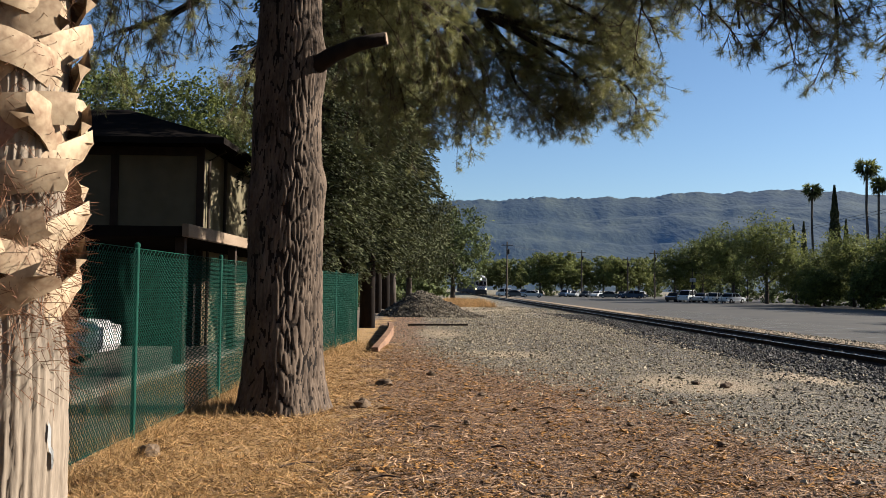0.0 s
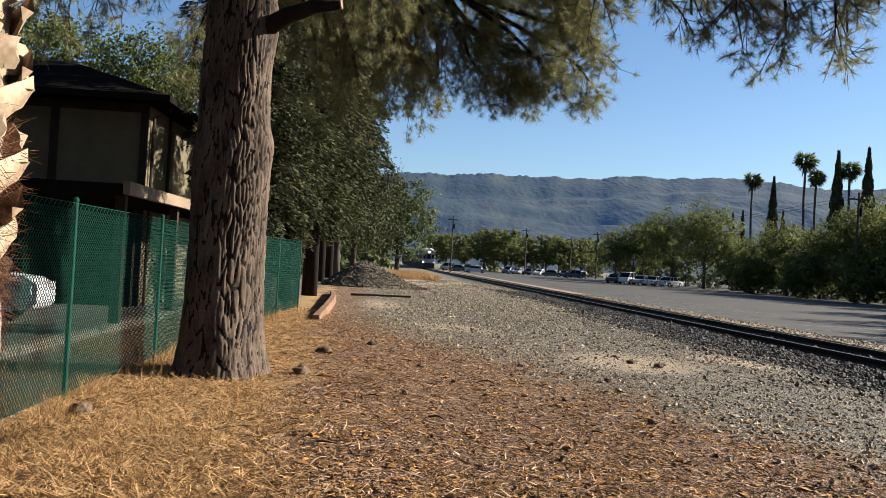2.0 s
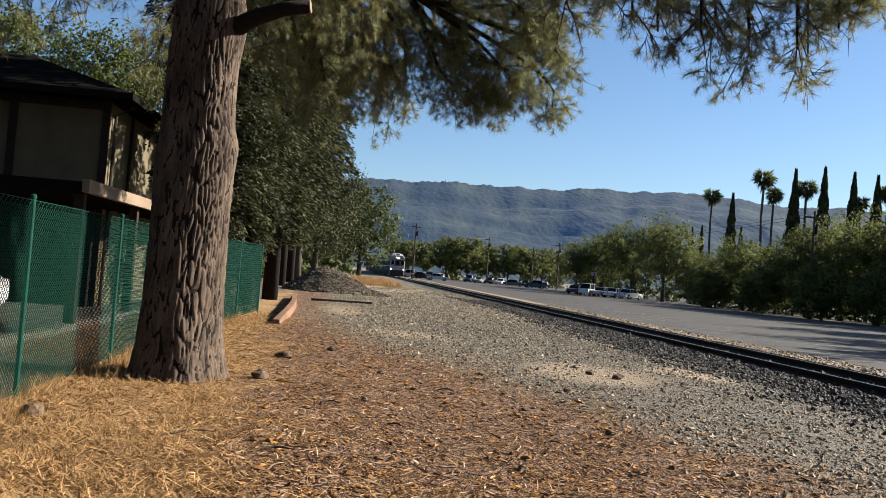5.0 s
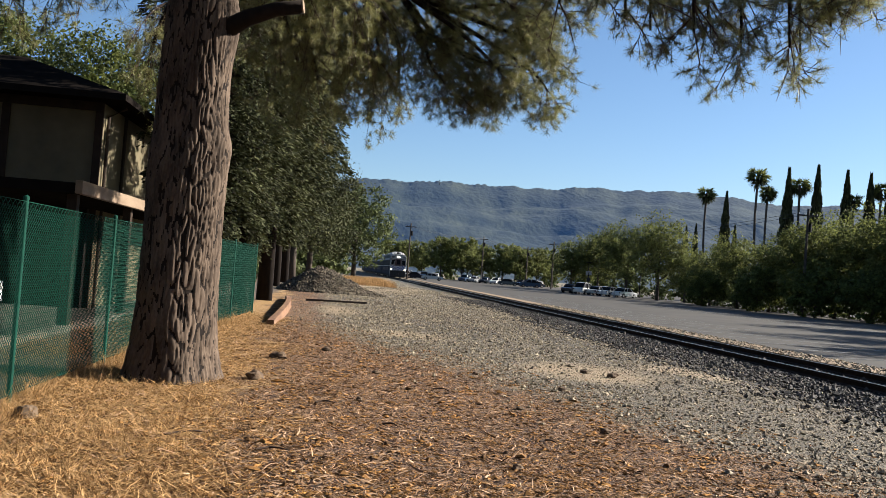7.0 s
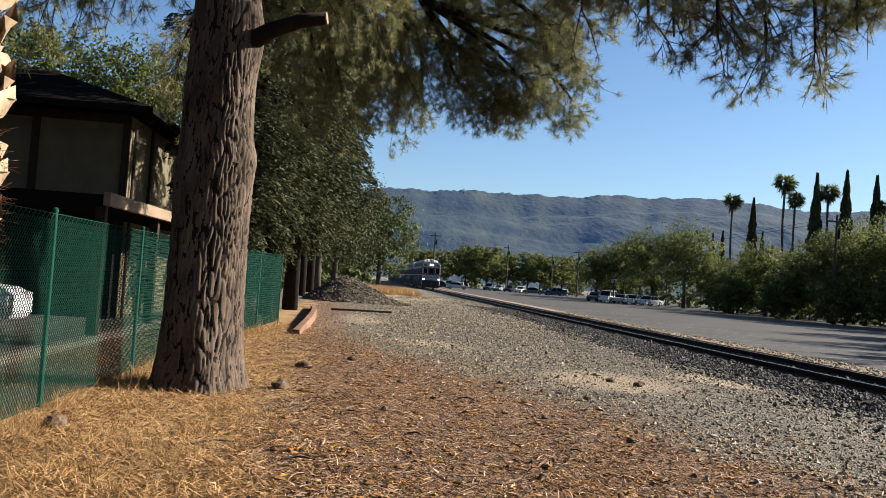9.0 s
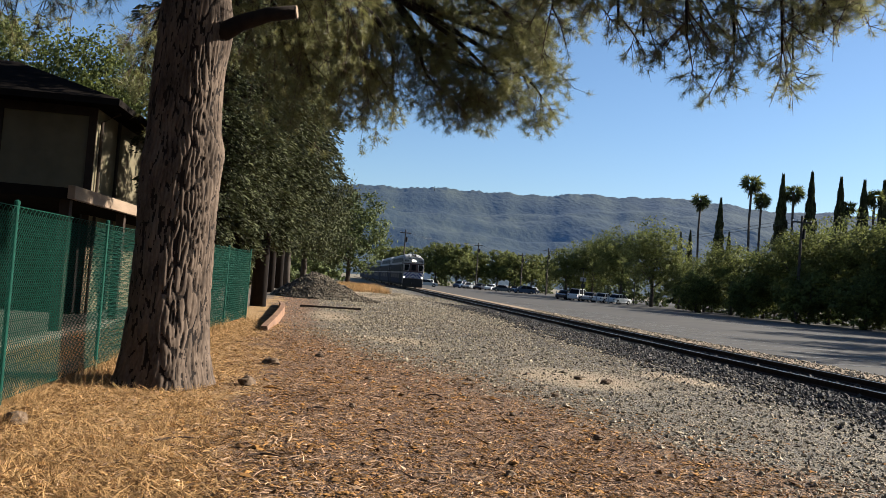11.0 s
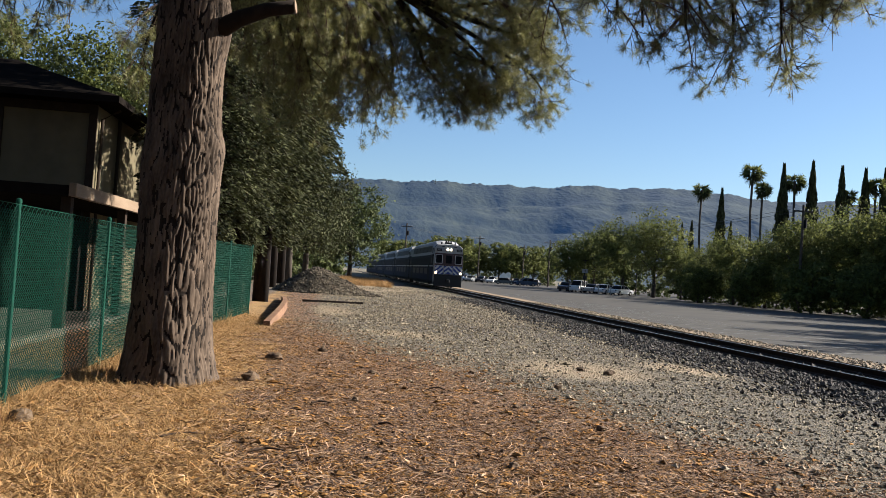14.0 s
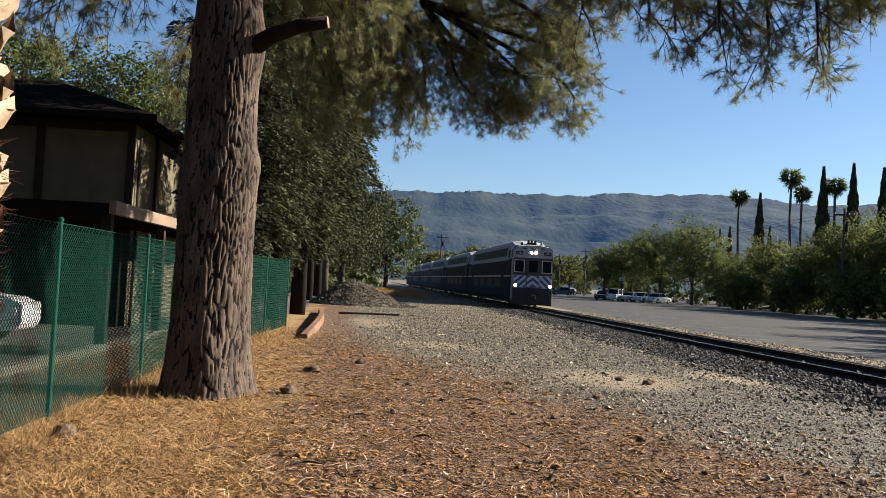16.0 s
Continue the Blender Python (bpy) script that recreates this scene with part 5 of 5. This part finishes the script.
kinds = [parked_car("parked_car", M_SILVER, "silver saloon car parked in the lot"), parked_car("parked_car", M_DARKCAR, "dark saloon car parked in the lot"), parked_car("parked_car", M_BLUECAR, "dark blue estate car parked in the lot", 1.7, 4.7, True), parked_car("parked_car", M_WHITECAR, "white hatchback parked in the lot", 1.5, 4.3), parked_car("parked_car", M_WHITECAR, "tall white van-like car in the lot", 1.85, 4.9, True)]
SPOTS = [(0, 18.6, 181, 178), (1, 16.0, 190, 165), (4, 14.8, 200, 150), (2, 29.0, 205, 60), (0, 31.2, 205, 62), (1, 33.6, 203, 58), (3, 35.8, 201, 60), (1, 36.2, 188, 172), (2, 40.0, 184, 5), (1, 43.0, 192, 20), (0, 39.5, 204, 65), (1, 42.5, 205, 60), (0, 45.0, 206, 62), (3, 47.0, 205, 70),
         (1, 36.6, 136, 232), (4, 38.2, 134, 228), (0, 39.9, 132.5, 226), (3, 41.3, 131, 222), (3, 43.2, 129.5, 214), (2, 20.0, 215, 80), (3, 23.0, 216, 80)]
used = set()
for k, x, y, turn in SPOTS:
    ob = copy_thing(kinds[k], Matrix()) if k in used else kinds[k]
    used.add(k)
    ob.matrix_basis = pose(x, y, -0.09, 0, 0, turn)
white = parked_car("parked_car", M_WHITECAR, "white car parked on the driveway behind the fence", 1.45, 4.7)
white.matrix_basis = pose(-8.7, 16.3, 0.035, 0, 0, 178)


# ---- loose ground cover ----
def fill_height(P):
    P[:, 2] += ground_height(P[:, 0], P[:, 1])
    return P


def gravel_side(x, y):
    """Positive on the gravel, negative on the mulch."""
    return x - np.maximum(6.8 - 0.34 * y, -0.5) + 0.9 * np.sin(x * 1.7 + 0.8 * y) * np.sin(0.9 * y) * 0.6


def pebbles(n, place, size, seed, flat=0.7, sink=0.25):
    """Many small angular stones, eight faces each."""
    g = np.random.default_rng(seed)
    base = np.array([(1, 0, 0), (0, 1, 0), (-1, 0, 0), (0, -1, 0), (0, 0, 1), (0, 0, -1)], float)
    s = size * g.lognormal(0, 0.4, n)
    co = base[None] * g.uniform(0.6, 1.3, (n, 6, 1)) + g.normal(0, 0.16, (n, 6, 3))
    a = g.uniform(0, 2 * math.pi, n)
    ca, sa = np.cos(a)[:, None], np.sin(a)[:, None]
    x, y = co[:, :, 0] * ca - co[:, :, 1] * sa, co[:, :, 0] * sa + co[:, :, 1] * ca
    co = np.stack([x, y, co[:, :, 2] * flat + g.uniform(-0.3, 0.3, (n, 1)) * x], -1) * s[:, None, None]
    co += place[:, None, :]
    co[:, :, 2] += (s * sink)[:, None]
    i = np.arange(n)[:, None] * 6
    f = np.concatenate([i + np.array(q)[None] for q in ((0, 1, 4), (1, 2, 4), (2, 3, 4), (3, 0, 4), (1, 0, 5), (2, 1, 5), (3, 2, 5), (0, 3, 5))])
    return co.reshape(-1, 3), f


def scattered(n, seed, x, y, power=1.0):
    """Random spots in a stretch of ground, closer together towards its near end."""
    g = np.random.default_rng(seed)
    px, py = g.uniform(x[0], x[1], n), y[0] + (y[1] - y[0]) * g.random(n) ** power
    return np.stack([px, py, np.zeros(n)], 1)


def lumpy(P):
    return np.sin(P[:, 0] * 3.1 + 2 * np.sin(P[:, 1] * 1.7)) * np.sin(P[:, 1] * 2.3 + P[:, 0])


PATCHES = ((4.5, 15.2, 1.3, 1.7), (0.0, 31.5, 0.8, 3.0), (7.0, 16.5, 0.8, 1.1))
P = scattered(62000, 1, (-2.5, 9.9), (6.0, 48), 1.8)
g = np.random.default_rng(2)
keep = gravel_side(P[:, 0], P[:, 1]) + g.normal(0, 0.7, len(P)) > 0
for cx, cy, rx, ry in PATCHES:
    keep &= (((P[:, 0] - cx) / rx) ** 2 + ((P[:, 1] - cy) / ry) ** 2 > 1) | (g.random(len(P)) < 0.5)
P = fill_height(P[keep])
co, f = pebbles(len(P), P, 0.0165, 3)
tagged(sheet("gravel", co, f, M_STONE, flat=True), "loose grey angular gravel over the ground", "gravel", kind="stuff")
P = scattered(38000, 71, (-0.8, 9.9), (12, 80), 1.4)
keep = (gravel_side(P[:, 0], P[:, 1]) + g.normal(0, 0.5, len(P)) > 0) & (g.random(len(P)) * 16 < P[:, 1] - 12)
for cx, cy, rx, ry in PATCHES:
    keep &= (((P[:, 0] - cx) / rx) ** 2 + ((P[:, 1] - cy) / ry) ** 2 > 1.2) | (g.random(len(P)) < 0.35)
P = fill_height(P[keep])
co, f = pebbles(len(P), P, 0.023, 72)
tagged(sheet("coarse_gravel", co, f, M_STONE, flat=True), "coarse angular gravel spread along the track", "gravel", kind="stuff")
P = scattered(34000, 4, (5.8, 10.25), (5, 60), 1.5)
P = P[P[:, 0] + 0.9 * lumpy(P * 0.4) + g.normal(0, 0.75, len(P)) > 8.0]
P[:, 2] += 0.02
co, f = pebbles(len(P), fill_height(P), 0.03, 5)
tagged(sheet("ballast", co, f, M_DARKSTONE, flat=True), "dark angular ballast along the rails", "ballast", kind="stuff")
P = scattered(10000, 14, (10.2, 13.3), (5, 60), 1.5)
P = P[np.abs(np.abs(P[:, 0] - track_x(P[:, 1])) - 0.7525) > 0.09]
P[:, 2] += 0.0
co, f = pebbles(len(P), fill_height(P), 0.03, 6)
tagged(sheet("track_ballast", co, f, M_DARKSTONE, flat=True), "dark ballast between the rails and ties", "ballast", kind="stuff")


def slivers(P, length, width, seed, lift, curl=0.3, bent=True):
    """Thin bent strips of straw or bark, two quads each."""
    g = np.random.default_rng(seed)
    n = len(P)
    a = g.uniform(0, 2 * math.pi, n)
    el = np.abs(g.normal(0, lift, n))
    d = np.stack([np.cos(a) * np.cos(el), np.sin(a) * np.cos(el), np.sin(el)], 1)
    s = np.stack([-np.sin(a), np.cos(a), g.normal(0, 0.5, n)], 1)
    L = (length * g.lognormal(0, 0.45, n))[:, None]
    W = (width * g.uniform(0.5, 1.5, n))[:, None]
    b = (g.normal(0, curl, n))[:, None]
    p0, p1, p2 = P, P + d * L * 0.5 + s * b * L * 0.3 + [0, 0, 0.004], P + d * L + s * b * L
    p2[:, 2] = np.maximum(p2[:, 2] - (b[:, 0] ** 2) * L[:, 0] * 0.3, P[:, 2])
    if not bent:
        co = np.stack([p0 - s * W, p0 + s * W, p2 + s * W * 0.6], 1).reshape(-1, 3)
        return co, np.arange(n * 3).reshape(-1, 3)
    co = np.stack([p0 - s * W, p0 + s * W, p1 - s * W, p1 + s * W, p2 - s * W * 0.4, p2 + s * W * 0.4], 1).reshape(-1, 3)
    i = np.arange(n)[:, None] * 6
    return co, np.concatenate([i + np.array(q)[None] for q in ((0, 1, 3, 2), (2, 3, 5, 4))])


P = scattered(120000, 21, (-3.1, 5.5), (5.6, 24), 1.7)
keep = (gravel_side(P[:, 0], P[:, 1]) + g.normal(0, 0.8, len(P)) < 0.4) & (lumpy(P) + g.normal(0, 0.8, len(P)) > -0.6)
P = fill_height(P[keep])
P[:, 2] += 0.004
co, f = slivers(P, 0.065, 0.0034, 22, 0.16, 0.3, False)
tagged(sheet("bark_mulch", co, f, M_CHIP), "red-brown pine needle and bark litter", "mulch", kind="stuff")
P = scattered(30000, 61, (-3.0, 6.5), (5.6, 22), 1.7)
P = fill_height(P[(gravel_side(P[:, 0], P[:, 1]) + g.normal(0, 0.9, len(P)) < 0.5) & (lumpy(P * 1.7) + g.normal(0, 0.6, len(P)) > 0.1)])
co, f = pebbles(len(P), P, 0.019, 62, 0.35, 0.3)
tagged(sheet("bark_chips", co, f, M_CHIP, flat=True), "dark red-brown chips of fallen bark", "mulch", kind="stuff")
M_PALECHIP = material("pale wood sliver", (0.33, 0.218, 0.132), (0.218, 0.132, 0.0792), 3, 0.8, island=0.5)
P = scattered(22000, 23, (-2.9, 5.0), (5.6, 22), 1.7)
keep = gravel_side(P[:, 0], P[:, 1]) + g.normal(0, 0.8, len(P)) < 0.2
P = fill_height(P[keep])
P[:, 2] += 0.008
co, f = slivers(P, 0.06, 0.0036, 24, 0.15)
tagged(sheet("wood_litter", co, f, M_PALECHIP), "pale slivers of dead twigs and needles", "litter", kind="stuff")


def straw_side(x, y):
    """Positive where the dry grass grows, towards the fence."""
    return -(x + 0.65 + 0.05 * y) + 0.5 * np.sin(y * 1.3) * np.sin(x * 2 + y * 0.6)


P = scattered(90000, 31, (-3.25, 0.8), (5.4, 26), 1.6)
keep = (straw_side(P[:, 0], P[:, 1]) + g.normal(0, 0.35, len(P)) > 0.1) & (np.hypot(P[:, 0] - PINE.x, P[:, 1] - PINE.y) > 0.62)
P = fill_height(P[keep])
P[:, 2] += 0.01
co, f = slivers(P, 0.085, 0.0028, 32, 0.3, 0.5)
tagged(sheet("dry_straw", co, f, M_STRAW), "matted golden dry grass by the fence", "dry grass", kind="stuff")
P = scattered(5000, 51, (13.1, 14.5), (12, 60), 1.4)
P[:, 2] = -0.07
co, f = pebbles(len(P), P, 0.025, 52)
tagged(sheet("roadside_gravel", co, f, M_STONE, flat=True), "loose stones along the edge of the lot", "gravel", kind="stuff")
# upright tufts at the fence's foot, round the trunk and beyond the gravel heap
spots = [(fence_x(y) + g.uniform(-0.25, 0.4), y, 0.2) for y in g.uniform(5.5, 25.5, 150)]
spots += [(PINE.x + 0.7 * math.cos(a), PINE.y + 0.7 * math.sin(a), 0.1) for a in g.uniform(math.pi, 2 * math.pi, 14)]
spots += [(g.uniform(-2.9, -1.0), g.uniform(5.6, 10), 0.11) for _ in range(60)]
spots += [(g.uniform(0.2, 4.4), g.uniform(74, 104), 0.5) for _ in range(420)]
spots += [(g.uniform(13.2, 14.4), g.uniform(14, 60), 0.08) for _ in range(70)]
spots += [(g.uniform(-5, -3.3), g.uniform(6, 24), 0.22) for _ in range(160)]
P, Q = [], []
for x, y, hgt in spots:
    m = 26
    root = np.array([x, y, float(ground_height(np.array(x), np.array(y)))]) + np.c_[g.normal(0, 0.05 + hgt * 0.3, (m, 2)), np.zeros(m)]
    P.append(root)
    Q.append(root + np.c_[g.normal(0, hgt * 0.45, (m, 2)), hgt * g.uniform(0.5, 1.3, m)])
P, Q = np.concatenate(P), np.concatenate(Q)
co, f = blades(P, Q, np.where(P[:, 1] > 60, 0.012, 0.003))
tagged(sheet("dry_grass_tufts", co, f, M_STRAW), "standing tufts of dry yellow grass", "dry grass", kind="stuff")


# ---- rocks, heap, timbers ----
def rock(x, y, r, seed, label="brown field rock half sunk in litter"):
    bm = bmesh.new()
    bmesh.ops.create_icosphere(bm, subdivisions=3, radius=1)
    for v in bm.verts:
        q = v.co * 1.4 + Vector((seed * 3.1, 0, 0))
        v.co *= 1 + 0.35 * noise.noise(q) + 0.12 * noise.noise(q * 3) + 0.05 * noise.noise(q * 8)
        v.co = Vector((v.co.x * r * 1.3, v.co.y * r, v.co.z * r * 0.75))
    ob = part("rock", bm, M_ROCK)
    ob.matrix_basis = pose(x, y, float(ground_height(np.array(x), np.array(y))) + r * 0.35, 0, 0, seed * 57)
    return tagged(ob, label, "rock", "rocks on the ground")


for k, (x, y, r) in enumerate([(-1.05, 11.65, 0.1), (-2.75, 8.2, 0.1), (-0.95, 14.4, 0.11), (1.57, 7.15, 0.045), (4.4, 15.1, 0.06), (4.75, 14.6, 0.07), (2.26, 10.4, 0.04), (2.9, 9.0, 0.05), (4.9, 14.9, 0.05), (0.6, 13.0, 0.05), (0.3, 10.2, 0.04), (-0.2, 16.0, 0.07), (3.3, 12.4, 0.05), (2.2, 13.6, 0.05)]):
    rock(x, y, r, k + 1)

pile = empty("gravel_heap", Matrix.Translation((-0.9, 50, 0)), "conical heap of grey-brown crushed gravel", "gravel heap")
bm = bmesh.new()
bmesh.ops.create_grid(bm, x_segments=50, y_segments=50, size=4.2)


def heap(x, y):
    d = math.hypot((x + 0.35) / 2.5, y / 3.0)
    return 1.55 * max(0.0, 1 - d) ** 0.9 + 0.3 * max(0.0, 1 - math.hypot((x - 1.8) / 1.9, (y + 0.4) / 2.2))


for v in bm.verts:
    v.co.z = heap(v.co.x, v.co.y) + 0.1 * noise.noise(v.co * 1.5) - 0.06
part("core", bm, M_HEAP, pile)
P = g.uniform(-3.6, 3.6, (12000, 2))
P = np.array([(x, y, heap(x, y) + 0.1 * noise.noise(Vector((x, y, 0)) * 1.5) - 0.04) for x, y in P if heap(x, y) > 0.04])
co, f = pebbles(len(P), P, 0.04, 41, 0.8)
sheet("stone_cover", co, f, M_HEAP, pile, flat=True)["kind"] = "stuff"

M_RUST = material("rust-brown timber", (0.2, 0.115, 0.07), (0.11, 0.062, 0.038), 5, 0.8, bump=0.4, stretch=(1, 0.2, 1))
bm = bmesh.new()
rows = []
for s in np.linspace(0, 1, 9):
    x, y, z = -1.74 - 0.6 * s + 0.22 * math.sin(s * math.pi), 21.5 + 15.5 * s, 0.12 + 0.14 * math.sin(s * 3)
    rows.append([bm.verts.new(v) for v in ((x, y, -0.05), (x + 0.17, y, -0.05), (x + 0.15, y, z), (x - 0.01, y, z))])
for a, b in zip(rows, rows[1:]):
    for k in range(4):
        bm.faces.new((a[k], a[(k + 1) % 4], b[(k + 1) % 4], b[k]))
bm.faces.new(rows[0][::-1])
bm.faces.new(rows[-1])
bmesh.ops.recalc_face_normals(bm, faces=bm.faces)
tagged(part("edging_timber", bm, M_RUST), "long bowed rust-brown timber lying on edge", "timber")
tagged(part("scrap_rail", prism(bmesh.new(), rail_outline(), 0, 2.6), M_STEEL), "short length of dark scrap rail on the ground", "rail").matrix_basis = pose(-1.45, 36.5, 0.1, 0, 0, -77)
for k, (x, y, ln, a) in enumerate([(-0.2, 9.8, 0.4, 20), (0.5, 8.7, 0.35, -30), (-0.9, 12.5, 0.5, 60), (2.0, 8.2, 0.3, 10), (1.3, 11.5, 0.4, -15), (-1.4, 7.6, 0.7, 35), (-0.6, 7.2, 0.5, 12), (3.0, 10.6, 0.3, 45)]):
    ln *= 0.55
    bm = tube(bmesh.new(), [(0, 0, 0), (ln * 0.4, 0.03, 0.012), (ln * 0.7, 0.0, 0.016), (ln, -0.03, 0.0)], [0.01, 0.011, 0.008, 0.005], 7)
    ob = tagged(part("fallen_twig", bm, M_TWIG), "dark fallen twig lying on the litter", "twig", "fallen twigs")
    ob.matrix_basis = pose(x, y, 0.03, 0, 0, a)


motions()
